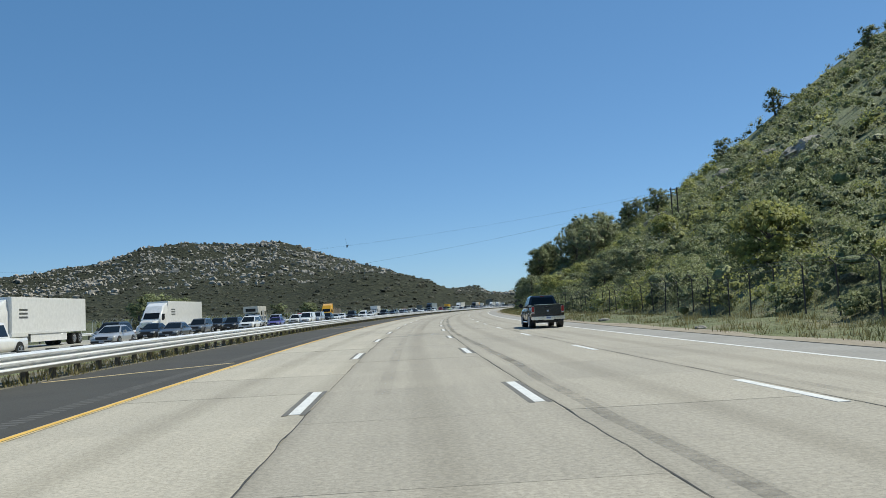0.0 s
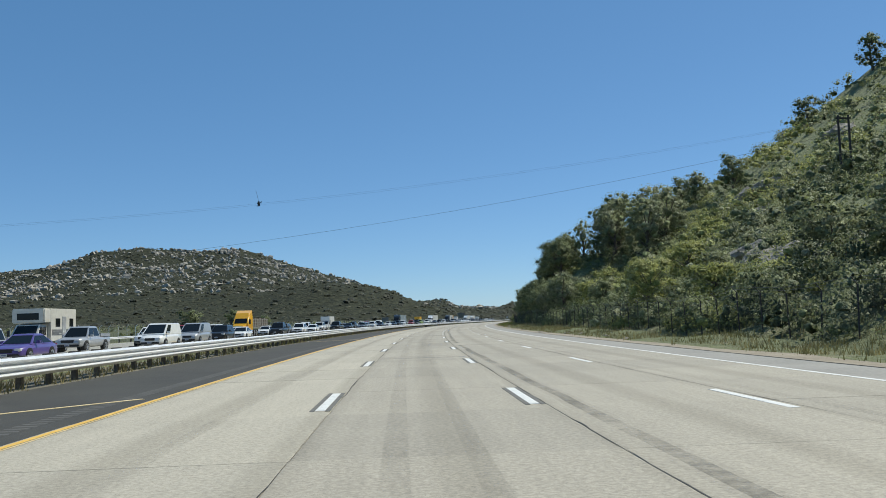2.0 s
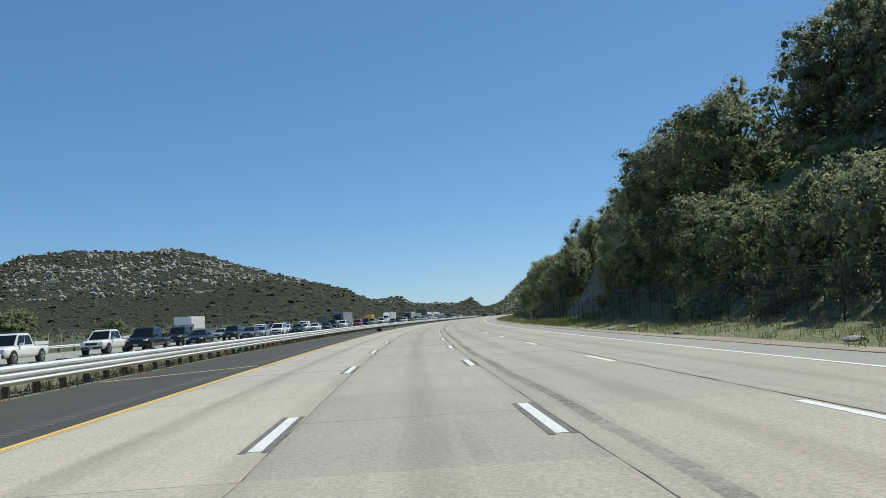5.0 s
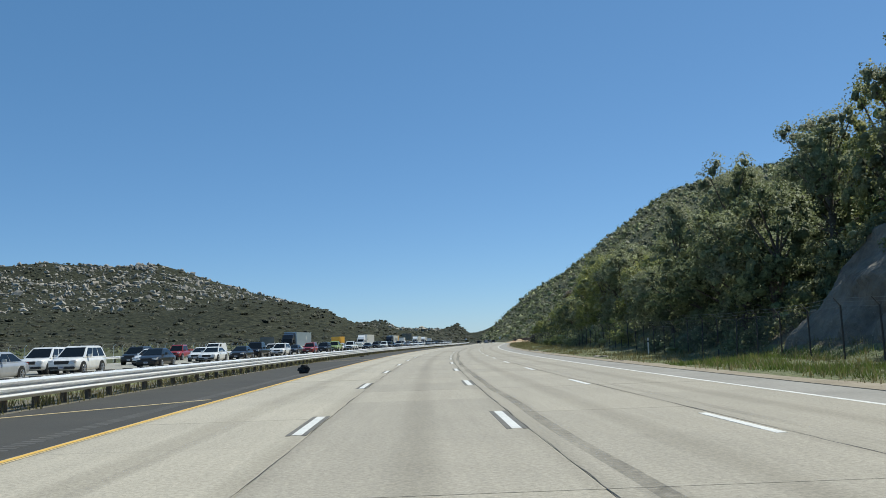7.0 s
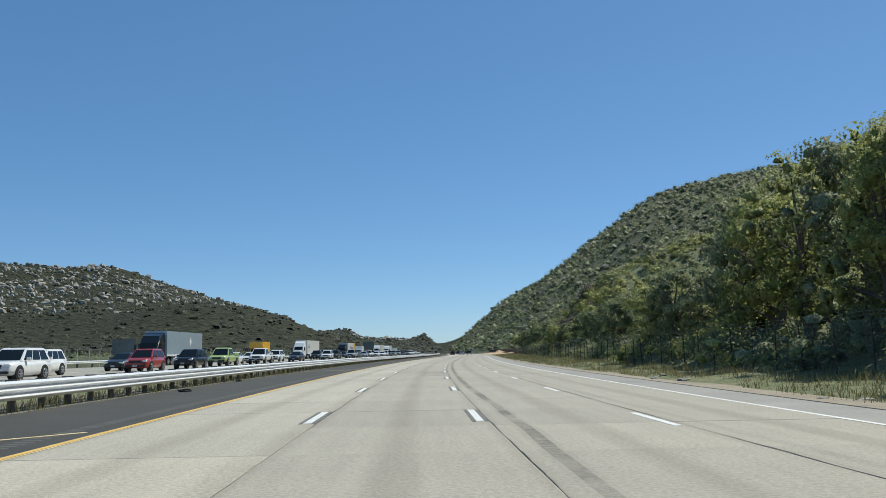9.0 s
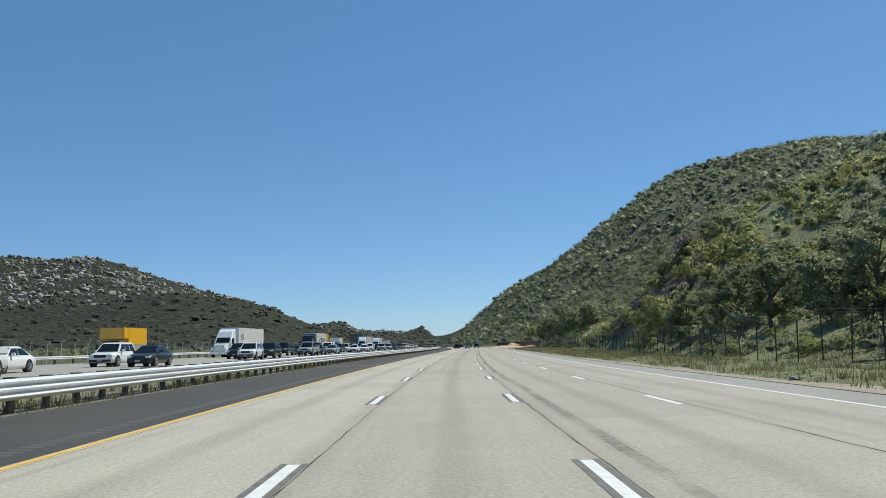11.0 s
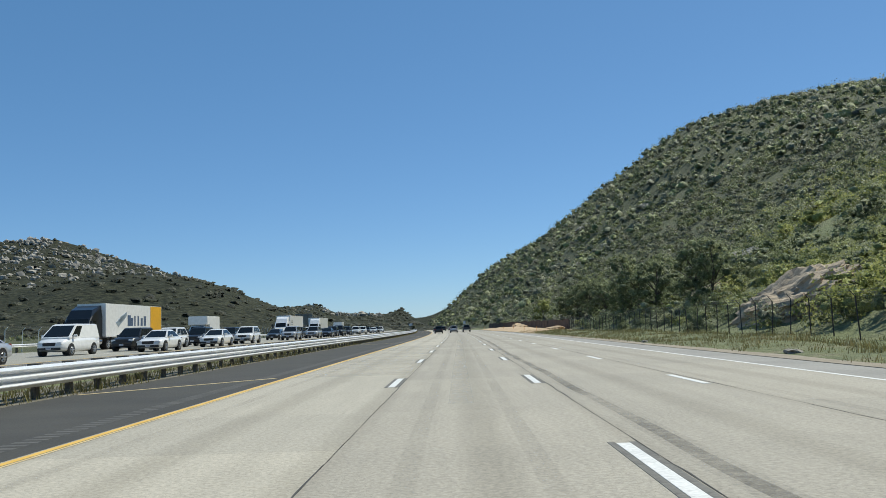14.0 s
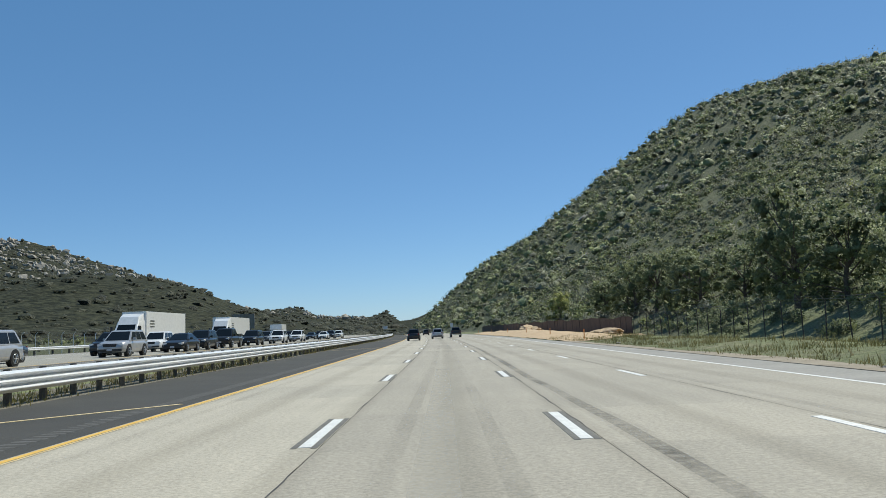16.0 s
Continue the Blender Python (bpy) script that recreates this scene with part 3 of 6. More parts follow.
strip("far_yellow_line", opposite(1.75), opposite(1.9), -120, 1500, 0.002, YELLOW_LINE, label="solid yellow line of the opposite roadway", category="road marking", lift=opp_rise)
strip("far_white_line", opposite(-13.0), opposite(-12.85), -120, 1500, 0.002, WHITE_LINE, label="solid white outer line of the opposite roadway", category="road marking", lift=opp_rise)
# ---- median guardrail, far guardrail ----
def sweep(name, profile, lat, s0, s1, material, parent, step=4.0, lift=np.zeros_like):
    """A closed profile of (offset, height) carried along the road."""
    s = np.linspace(s0, s1, int((s1 - s0) / step) + 1)
    v = []
    for off, h in profile:
        x, y = spot(s, (lat(s) if callable(lat) else lat) + off)
        v.append(np.stack([x, y, h + lift(s)], 1))
    v = np.stack(v, 1).reshape(-1, 3)
    w, f, i = len(profile), [], np.arange(len(s) - 1)
    for k in range(w):
        k2 = (k + 1) % w
        f.append(np.stack([i * w + k, (i + 1) * w + k, (i + 1) * w + k2, i * w + k2], 1))
    return from_arrays(name, v, np.concatenate(f), material, parent=parent)


def ridges(n, z0, z1, deep, side):
    """The corrugated section of a rail with n ridges towards that side."""
    pitch = (z1 - z0) / n
    out = []
    for k in range(n):
        z = z0 + k * pitch
        out += [(0.0, z + 0.04 * pitch), (deep, z + 0.50 * pitch), (deep * 1.02, z + 0.60 * pitch), (deep * 0.9, z + 0.68 * pitch), (0.0, z + 0.97 * pitch)]
    back_side = [(o - 0.014, z) for o, z in reversed(out)]
    return [(side * o, z) for o, z in out + back_side]


def shared_box(name, x, y, z0, z1, material, bevel=0.0):
    bm = boxed(-x / 2, x / 2, -y / 2, y / 2, z0, z1, bevel)
    me = bpy.data.meshes.new(name)
    bm.to_mesh(me)
    bm.free()
    me.materials.append(material)
    return me


rail = tagged(new("median_guardrail"), "double-sided corrugated galvanized steel guardrail on short posts", "guardrail")
sweep("beam", ridges(3, 0.31, 0.86, 0.12, 1), -10.62, -60, 900, STEEL, rail)
sweep("beam", ridges(3, 0.31, 0.86, 0.12, -1), -11.24, -60, 900, STEEL, rail)
POST, BLOCK = shared_box("post", 0.15, 0.2, -0.05, 0.88, WOOD, 0.01), shared_box("spacer_block", 0.36, 0.15, 0.45, 0.88, WOOD, 0.008)
for n in range(296):
    s = -4 + n * 1.905
    p = new("post", POST)
    p.parent, p.matrix_basis = rail, road_pose(s, -10.93, 0, float(rng.uniform(-2, 2)))
    b = new("spacer_block", BLOCK)
    b.parent, b.matrix_basis = rail, road_pose(s, -10.93)
v, f = [], []
for s in np.arange(-4 + 296 * 1.905, 900, 1.905):
    x, y = spot(s, -10.93)
    base = len(v)
    v += [(x + a * 0.08, y + b * 0.1, z) for z in (-0.05, 0.88) for a, b in ((-1, -1), (1, -1), (1, 1), (-1, 1))]
    f += [(base + i, base + (i + 1) % 4, base + 4 + (i + 1) % 4, base + 4 + i) for i in range(4)]
tagged(from_arrays("further_post", v, f, WOOD, parent=rail), kind="stuff")

far_rail = tagged(new("outer_guardrail"), "weathered steel guardrail along the far edge of the opposite road", "guardrail")
sweep("beam", ridges(2, 0.42, 0.74, 0.08, 1), opposite(-16.3), -60, 900, STEEL, far_rail, lift=opp_rise)
for n in range(190):
    p = new("post", POST)
    p.parent, p.matrix_basis = far_rail, road_pose(20 + n * 3.81, float(opposite(-16.52)(0)), float(opp_rise(20 + n * 3.81))) @ Matrix.Diagonal((1, 1, 0.8, 1))


# ---- wire fences ----
def wire_mesh_material():
    m, t, p = shader("chain_link")
    n = noisy(t, 1.2, 2)
    t.links.new(mixed(t, n, (0.045, 0.045, 0.042, 1), (0.10, 0.098, 0.09, 1)), p.inputs["Base Color"])
    p.inputs["Roughness"].default_value, p.inputs["Metallic"].default_value = 0.6, 0.4
    p.inputs["Alpha"].default_value = 0.17
    return m


LINK = wire_mesh_material()
bm = bmesh.new()
add_tube(bm, (0, 0, -0.4), (0, 0, 2.15), 0.035, n=6)
add_tube(bm, (0, 0, 2.13), (-0.26, 0, 2.45), 0.022, n=5)
me_post = bpy.data.meshes.new("fence_post")
bm.to_mesh(me_post)
bm.free()
me_post.materials.append(POLE_WOOD)
bm = bmesh.new()
add_tube(bm, (0, 0, -0.4), (0, 0, 2.05), 0.035, n=6)
add_tube(bm, (0, 0, 2.03), (0.24, 0, 2.3), 0.028, n=5)
me_light_post = bpy.data.meshes.new("fence_post")
bm.to_mesh(me_light_post)
bm.free()
me_light_post.materials.append(STEEL)


def wire_fence(label, lat_of, s0, s1, gap, post_mesh, material=None):
    fence = tagged(new("wire_fence"), label, "fence")
    ss = np.arange(s0, s1, gap)
    lat = np.array([lat_of(s) for s in ss])
    z = near_height(ss, lat)
    for s, l, h in zip(ss, lat, z):
        p = new("fence_post", post_mesh)
        p.parent, p.matrix_basis = fence, road_pose(s, l, float(h), 0) @ pose(0, 0, 0, float(rng.normal(0, 1.5)), float(rng.normal(0, 1.5)), 0)
    x, y = spot(ss, lat)
    low, high = np.stack([x, y, z - 0.05], 1), np.stack([x, y, z + 2.1], 1)
    n, i = len(ss), np.arange(len(ss) - 1)
    from_arrays("mesh_panel", np.concatenate([low, high]), np.stack([i, i + 1, i + 1 + n, i + n], 1), material or LINK, parent=fence)
    for h in (0.02, 2.1, 2.28, 2.42):
        off = 0 if h < 2.2 else (-0.13 if h < 2.35 else -0.24) * (1 if lat[0] > 0 else -1)
        x2, y2 = spot(ss, lat + off)
        v = np.concatenate([np.stack([x2, y2, z + h - 0.006], 1), np.stack([x2, y2, z + h + 0.006], 1)])
        from_arrays("wire", v, np.stack([i, i + 1, i + 1 + n, i + n], 1), STEEL_DULL, parent=fence)
    return fence


wire_fence("dark chain-link fence with slanted barbed-wire arms along the verge", lambda s: float(np.interp(s, [0, 250, 450, 650], [17.2, 16.6, 18.0, 21.5])), 30, 655, 3.05, me_post)
wire_fence("galvanized chain-link fence with slanted barbed-wire arms behind the road", lambda s: float(opposite(-19.5)(s)), 40, 760, 3.05, me_light_post)
SCREEN = surface("brown_screen_cloth", (0.07, 0.045, 0.032), (0.13, 0.085, 0.06), 0.5, 6, 0.9)
wire_fence("brown cloth-screened construction fence at the foot of the slope", lambda s: float(np.interp(s, [655, 900], [22, 21])), 655, 860, 3.05, me_post, material=SCREEN)

# ---- plants ----
ICO = bmesh.new()
bmesh.ops.create_icosphere(ICO, subdivisions=1, radius=1)
ICO_V = np.array([v.co[:] for v in ICO.verts])
ICO_F = np.array([[v.index for v in f.verts] for f in ICO.faces])
ICO.free()


def unit(v):
    return v / (np.linalg.norm(v, axis=-1, keepdims=True) + 1e-9)


def leaf_quads(c, r, k, size, gen, low=-0.35, whole=None, reach=1.0):
    """k leaves on each of the lumps with centres c (n, 3) and radii r (n, 3); whole: the way out of the crown. Verts, faces, normals."""
    n = len(c)
    u = unit(gen.normal(size=(n, k, 3)))
    u[..., 2] = np.where(u[..., 2] < low, -u[..., 2], u[..., 2])
    fac = reach * (0.78 + 0.34 * gen.uniform(size=(n, k, 1)) ** 0.8 + 0.22 * gen.uniform(size=(n, k, 1)) ** 6)
    pos = c[:, None] + r[:, None] * u * fac
    out = u if whole is None else unit(0.45 * u + 0.55 * whole[:, None])
    nrm = unit(u + gen.normal(scale=0.55, size=u.shape))
    a = unit(np.cross(nrm, gen.normal(size=u.shape)))
    b = np.cross(nrm, a)
    sz = np.asarray(size).reshape(-1, 1, 1) * gen.uniform(0.55, 1.3, size=(n, k, 1))
    v = np.stack([pos - a * sz * 0.72, pos + a * sz * 0.72, pos + b * sz * 1.7], 2)
    shade = unit(out + gen.normal(scale=0.2, size=u.shape) + np.array([0, 0, 0.12]))
    turn = (np.einsum('nki,nki->nk', nrm, shade) < 0)[..., None]
    v = np.where(turn[..., None], v[:, :, [1, 0, 2]], v)
    return v.reshape(-1, 3), np.arange(n * k * 3).reshape(-1, 3), np.repeat(shade.reshape(-1, 3), 3, 0)


def cores(c, r, gen, shrink=0.52, rough=0.18):
    n = len(c)
    jit = 1 + rough * gen.normal(size=(n, len(ICO_V), 1))
    v = (c[:, None] + r[:, None] * ICO_V[None] * shrink * jit).reshape(-1, 3)
    f = (ICO_F[None] + (np.arange(n) * len(ICO_V))[:, None, None]).reshape(-1, 3)
    return v, f


def heap(c, r, lumps, gen, low=-0.1, small=0.3, large=0.52):
    """The small lumps that make up crowns with centres c and radii r."""
    n = len(c)
    u = unit(gen.normal(size=(n, lumps, 3)))
    u[..., 2] = np.where(u[..., 2] < low, -u[..., 2], u[..., 2])
    cs = c[:, None] + r[:, None] * u * gen.uniform(0.3, 0.72, size=(n, lumps, 1))
    rs = r[:, None] * gen.uniform(small, large, size=(n, lumps, 1)) * gen.uniform(0.8, 1.25, size=(n, lumps, 3))
    return cs.reshape(-1, 3), rs.reshape(-1, 3)


def crown_arrays(c, r, lumps, k, size, gen, low=-0.45, low_leaf=-0.7, core=0.66, middle=None, span=None, small=0.3, large=0.52):
    """Crowns with centres c and radii r as lumps under a coat of leaves: verts, faces, normals, count of lump faces."""
    cs, rs = heap(c, r, lumps, gen, low, small, large)
    if middle is None:
        whole = unit((cs - np.repeat(c, lumps, 0)) / np.repeat(r, lumps, 0))
    else:
        whole = unit((cs - middle) / span)
    v, f = cores(cs, rs, gen, core, 0.16)
    n = len(f)
    lump_out = np.tile(unit(ICO_V), (len(cs), 1))
    nv = unit(0.45 * lump_out + 0.55 * np.repeat(whole, len(ICO_V), 0) + gen.normal(scale=0.16, size=lump_out.shape))
    lv, lf, ln = leaf_quads(cs, rs, k, size, gen, low_leaf, whole)
    return np.concatenate([v, lv]), np.concatenate([f, lf + len(v)]), np.concatenate([nv, ln]), n


def plant_stuff(name, c, r, lumps, k, size, kinds, materials, gen, label):
    """A cover of many bushes as one mesh: heaps of lumps with k leaves each; kinds gives each bush its leaf."""
    small, large = {1: (0.85, 1.05), 2: (0.55, 0.78)}.get(lumps, (0.32, 0.54))
    v, f, nv, n = crown_arrays(c, r, lumps, k, size, gen, core={5: 0.34, 4: 0.38, 3: 0.4, 2: 0.42}.get(lumps, 0.5), small=small, large=large)
    slots = np.concatenate([np.repeat(kinds, lumps * len(ICO_F)), np.repeat(kinds + len(materials) // 2, lumps * k)])
    ob = from_arrays(name, v, f, materials, slots, smooth=True, normals=nv)
    return tagged(ob, label, "shrubs", "", "stuff")


def scatter(s0, s1, u0, u1, count, gen, thin=0.0, seed=40):
    s = gen.uniform(s0, s1, count)
    u = u0 + (u1 - u0) * gen.uniform(size=count)
    lat = np.interp(s, HILL_S, HILL_FOOT) + u
    bare = (np.abs(s - 273.5) < 18) & (lat < 22.6) | (np.abs(s - 553) < 8) & (lat < 28) & (lat > 22)
    bare = bare | (np.abs(s - 500) < 20) & (lat < 30) & (gen.uniform(size=count) < 0.3)
    keep = (fbm(s / 14, lat / 14, 3, seed) > thin) & ~bare
    return s[keep], lat[keep]


def bush_arrays(s, lat, lo, hi, gen, flat=0.78):
    x, y = spot(s, lat)
    z = near_height(s, lat)
    q = lo + (hi - lo) * gen.uniform(size=len(s)) ** 2
    r = np.stack([q * gen.uniform(0.85, 1.25, len(s)), q * gen.uniform(0.85, 1.25, len(s)), q * flat * gen.uniform(0.8, 1.2, len(s))], 1)
    return np.stack([x, y, z + r[:, 2] * 0.3], 1), r


def leaf_kinds(s, lat, gen, bright=0.28):
    t = fbm(s / 18, lat / 18, 2, 77) + gen.normal(scale=0.35, size=len(s))
    return np.where(t > bright, 2, np.where(t < -0.35, 1, 0))


SCRUB_LEAVES = [LUMP_SHRUB, LUMP_OAK, LUMP_BRIGHT, LEAF_SHRUB, LEAF_OAK, LEAF_BRIGHT]
FAR_LEAVES = [LUMP_FAR, LUMP_FAR_OAK, LUMP_SHRUB, LEAF_FAR, LEAF_OAK, LEAF_SHRUB]
gen = np.random.default_rng(11)
s, lat = scatter(10, 640, 0.0, 14, 1950, gen, -3)
c, r = bush_arrays(s, lat, 0.85, 2.7, gen)
plant_stuff("verge_bushes", c, r, 5, 62, 0.088, leaf_kinds(s, lat, gen), SCRUB_LEAVES, gen, "olive-green chaparral bushes at the foot of the slope")
s, lat = scatter(10, 640, 12, 36, 3000, gen, -1.1)
c, r = bush_arrays(s, lat, 1.0, 3.1, gen)
plant_stuff("slope_bushes", c, r, 4, 40, 0.135, leaf_kinds(s, lat, gen), SCRUB_LEAVES, gen, "olive-green chaparral bushes on the roadside slope")
s, lat = scatter(20, 700, 34, 150, 5600, gen, -0.95)
c, r = bush_arrays(s, lat, 1.0, 3.4, gen)
plant_stuff("upper_slope_bushes", c, r, 3, 24, 0.21, leaf_kinds(s, lat, gen, 0.55), SCRUB_LEAVES, gen, "grey-green chaparral bushes covering the upper slope")
s, lat = gen.uniform(478, 545, 125), 22.0 + 15 * gen.uniform(size=125)
c, r = bush_arrays(s, lat, 0.9, 2.6, gen)
c[:, 2] += 0.7
plant_stuff("cut_bushes", c, r, 4, 44, 0.11, leaf_kinds(s, lat, gen), SCRUB_LEAVES, gen, "olive bushes rooted in the cracks of the rock cut")
s = np.concatenate([gen.uniform(255, 296, 85), gen.uniform(257, 293, 22)])
lat = np.concatenate([22.2 + 3.2 * gen.uniform(size=85), 20.6 + 1.6 * gen.uniform(size=22)])
c, r = bush_arrays(s, lat, 0.5, 1.6, gen)
c[:, 2] += 0.45
plant_stuff("lip_bushes", c, r, 4, 60, 0.085, leaf_kinds(s, lat, gen), SCRUB_LEAVES, gen, "yellow-green bushes hanging over the lip of the cut")
s, lat = scatter(470, 660, 36, 150, 900, gen, -3)
c, r = bush_arrays(s, lat, 1.3, 3.6, gen)
plant_stuff("ridge_bushes", c, r, 3, 26, 0.2, leaf_kinds(s, lat, gen, 0.7), SCRUB_LEAVES, gen, "dense olive chaparral above the rock cut")
s, lat = gen.uniform(105, 205, 150), 17.0 + 5.5 * gen.uniform(size=150)
c, r = bush_arrays(s, lat, 1.0, 2.3, gen, 0.95)
plant_stuff("fence_bushes", c, r, 5, 70, 0.085, 0 * leaf_kinds(s, lat, gen) + 1, SCRUB_LEAVES, gen, "dark leafy bushes crowding the verge fence")
s, lat = scatter(640, 850, 1, 110, 1900, gen, -3)
c, r = bush_arrays(s, lat, 1.1, 3.4, gen)
plant_stuff("hill_foot_bushes", c, r, 4, 17, 0.26, leaf_kinds(s, lat, gen), FAR_LEAVES, gen, "grey-green scrub at the foot of the big hillside")
s, lat = scatter(640, 1480, 2, 320, 13000, gen, -0.85)
far = (s > 850) | (lat > 130)
s, lat = s[far], lat[far]
c, r = bush_arrays(s, lat, 1.5, 4.3, gen)
plant_stuff("hill_bushes", c, r, 1, 21, 0.42, leaf_kinds(s, lat, gen), FAR_LEAVES, gen, "dense dark-green scrub on the big hillside")

# low scrub left of the far fence
s, lat = gen.uniform(0, 1100, 1300), -gen.uniform(48, 400, 1300)
c, r = bush_arrays(s, lat, 0.6, 2.4, gen)
plant_stuff("lowland_bushes", c, r, 2, 8, 0.4, leaf_kinds(s, lat, gen), FAR_LEAVES, gen, "low dark scrub behind the far fence")

# boulders and scrub of the far hill
az, rr = np.radians(gen.uniform(-40, 12, 37000)), gen.uniform(1250, 2540, 37000)
bx, by = rr * np.sin(az), rr * np.cos(az)
mask = (0.5 * fbm(bx / 70, by / 70, 3, 51) + 0.32 * gen.normal(size=len(bx)) + 1.05 * np.clip((rr - 1750) / 420, -1, 0.25) > 0.12) & ((az < gen.normal(0.01, 0.03, len(az))) | (az > 0.07) & (az < 0.165) & (rr > 2150) & (gen.uniform(size=len(az)) < 0.4))
bx, by = bx[mask][:12000], by[mask][:12000]
q = 0.7 + 5.0 * gen.uniform(size=len(bx)) ** 5.5
r = np.stack([q * gen.uniform(.7, 1.4, len(bx)), q * gen.uniform(.7, 1.4, len(bx)), q * gen.uniform(.6, 1.1, len(bx))], 1)
c = np.stack([bx, by, far_height(bx, by) + r[:, 2] * 0.35], 1)
pa, pr = np.radians(-8.13 + 0.38 * gen.normal(size=46)), 2408 + 12 * gen.normal(size=46)
px_, py_ = pr * np.sin(pa), pr * np.cos(pa)
pq = gen.uniform(3.0, 6.5, 46)
c = np.concatenate([c, np.stack([px_, py_, far_height(px_, py_) + gen.uniform(0.2, 1.4, 46) * pq], 1)])
r = np.concatenate([r, np.stack([pq, pq * 0.9, pq * 0.9], 1)])
cv, cf = cores(c, r, gen, 1.0, 0.3)
tagged(from_arrays("hill_boulders", cv, cf, BOULDER), "pale granite boulders strewn over the far hill", "boulders", kind="stuff")
az, rr = np.radians(gen.uniform(-42, 14, 6500)), np.sqrt(gen.uniform(900 ** 2, 2500 ** 2, 6500))
bx, by = rr * np.sin(az), rr * np.cos(az)
q = 1.6 + 3.4 * gen.uniform(size=len(bx)) ** 2
r = np.stack([q * gen.uniform(.8, 1.4, len(bx)), q * gen.uniform(.8, 1.4, len(bx)), q * .6], 1)
c = np.stack([bx, by, far_height(bx, by) + q * 0.15], 1)
v, f = cores(c, r, gen, 1.0, 0.22)
nv = unit(np.tile(ICO_V, (len(c), 1)) + np.array([0, 0, 1.1]) + gen.normal(scale=0.25, size=(len(v), 3)))
tagged(from_arrays("hill_scrub", v, f, LEAF_HILL, smooth=True, normals=nv), "dark grey-green scrub dotted over the far hill", "shrubs", kind="stuff")


def tree(s, lat, height, spread, leaf, label, seed, leaves=1500, size=0.15, bare=0.0):
    """Tapered trunk with limbs, a crown of lumps of leaves."""
    g = np.random.default_rng(seed)
    x, y = spot(s, lat)
    z = float(near_height(s, lat))
    t = thing("tree", label, "tree", pose(float(x), float(y), z - 0.1, 0, 0, float(g.uniform(0, 360))))
    bm = bmesh.new()
    top = height * 0.55
    lean = Vector((g.normal(0, 0.05), g.normal(0, 0.05), 1))
    knee = lean * top * 0.5 + Vector((g.normal(0, .15), g.normal(0, .15), 0))
    add_tube(bm, (0, 0, -0.3), knee, 0.035 * height, 0.026 * height, 8)
    add_tube(bm, knee, lean * top, 0.026 * height, 0.014 * height, 7)
    n = 17
    cc, rr_ = [], []
    for i in range(n):
        a = 6.28 * i / n + g.normal(0, 0.3)
        h = height * (0.08 + 0.78 * ((i * 0.618 + g.uniform(0, 0.2)) % 1))
        out = spread * g.uniform(0.3, 0.72) * (1.1 - 0.5 * (h / height) ** 2)
        tip = Vector((math.cos(a) * out, math.sin(a) * out, h))
        add_tube(bm, lean * min(top, h * 0.6), tip, 0.012 * height, 0.004 * height, 5)
        cc.append(tip)
        rr_.append((spread * g.uniform(0.32, 0.5), spread * g.uniform(0.32, 0.5), height * g.uniform(0.12, 0.2)))
    cc.append((0, 0, height * 0.83))
    rr_.append((spread * 0.45, spread * 0.45, height * 0.17))
    cc.append((0, 0, height * 0.5))
    rr_.append((spread * 0.7, spread * 0.7, height * 0.32))
    part("trunk", bm, BARK, t)
    cc, rr_ = np.array([tuple(p) for p in cc]), np.array(rr_)
    v, f, nv, n = crown_arrays(cc, rr_, 5, int(leaves * 0.8) // 95, size, g, -0.75, -0.85, 0.46 - bare, np.array([0, 0, height * 0.5]), np.array([spread, spread, height * 0.55]), 0.3, 0.52)
    from_arrays("crown", v, f, [LUMP_OF[leaf.name], leaf], np.arange(len(f)) >= n, parent=t, smooth=True, normals=nv)
    return t


OAK_LABEL, BRIGHT_LABEL = "dense dark-green oak on the roadside slope", "round bush-like tree in fresh yellow-green leaf"
k = 100
for s in np.arange(243, 276, 5.2):
    tree(s, (21.5 if s < 256 else 25.0) + 4 * gen.uniform(), gen.uniform(8.6, 10.2) if s < 256 else gen.uniform(10.2, 11.8), gen.uniform(4.4, 5.6), LEAF_OAK, OAK_LABEL, k, 9500, 0.115)
    k += 1
for s in np.arange(238, 262, 6):
    tree(s, 31 + 5 * gen.uniform(), gen.uniform(9, 12), gen.uniform(3.6, 4.8), LEAF_SHRUB, "tall olive-green oak high on the slope", k, 4500, 0.11)
    k += 1
for s in np.arange(279, 313, 5.0):
    tree(s, 27.5 + 3 * gen.uniform(), gen.uniform(8.5, 9.5) if s < 285 else gen.uniform(9.8, 11.4), gen.uniform(3.4, 4.4), LEAF_BRIGHT if gen.uniform() < 0.5 else LEAF_SHRUB, "bushy tree on top of the rock cut", k, 7500, 0.105)
    k += 1
for s in np.arange(296, 320, 4.0):
    tree(s, 19.6 + 2.2 * gen.uniform(), gen.uniform(7.6, 8.8) if s < 307 else gen.uniform(5.5, 7.0), gen.uniform(3.2, 4.0), LEAF_SHRUB if gen.uniform() < 0.45 else LEAF_OAK, "dense olive tree beside the rock cut", k, 8500, 0.105)
    k += 1
for s in np.arange(319, 346, 5.0):
    tree(s, 25.5 + 3 * gen.uniform(), gen.uniform(11.4, 12.8) if s < 337 else gen.uniform(8.5, 10.5), gen.uniform(3.4, 4.4), LEAF_SHRUB, "tall olive roadside oak beside the rock cut", k, 11500, 0.105)
    k += 1
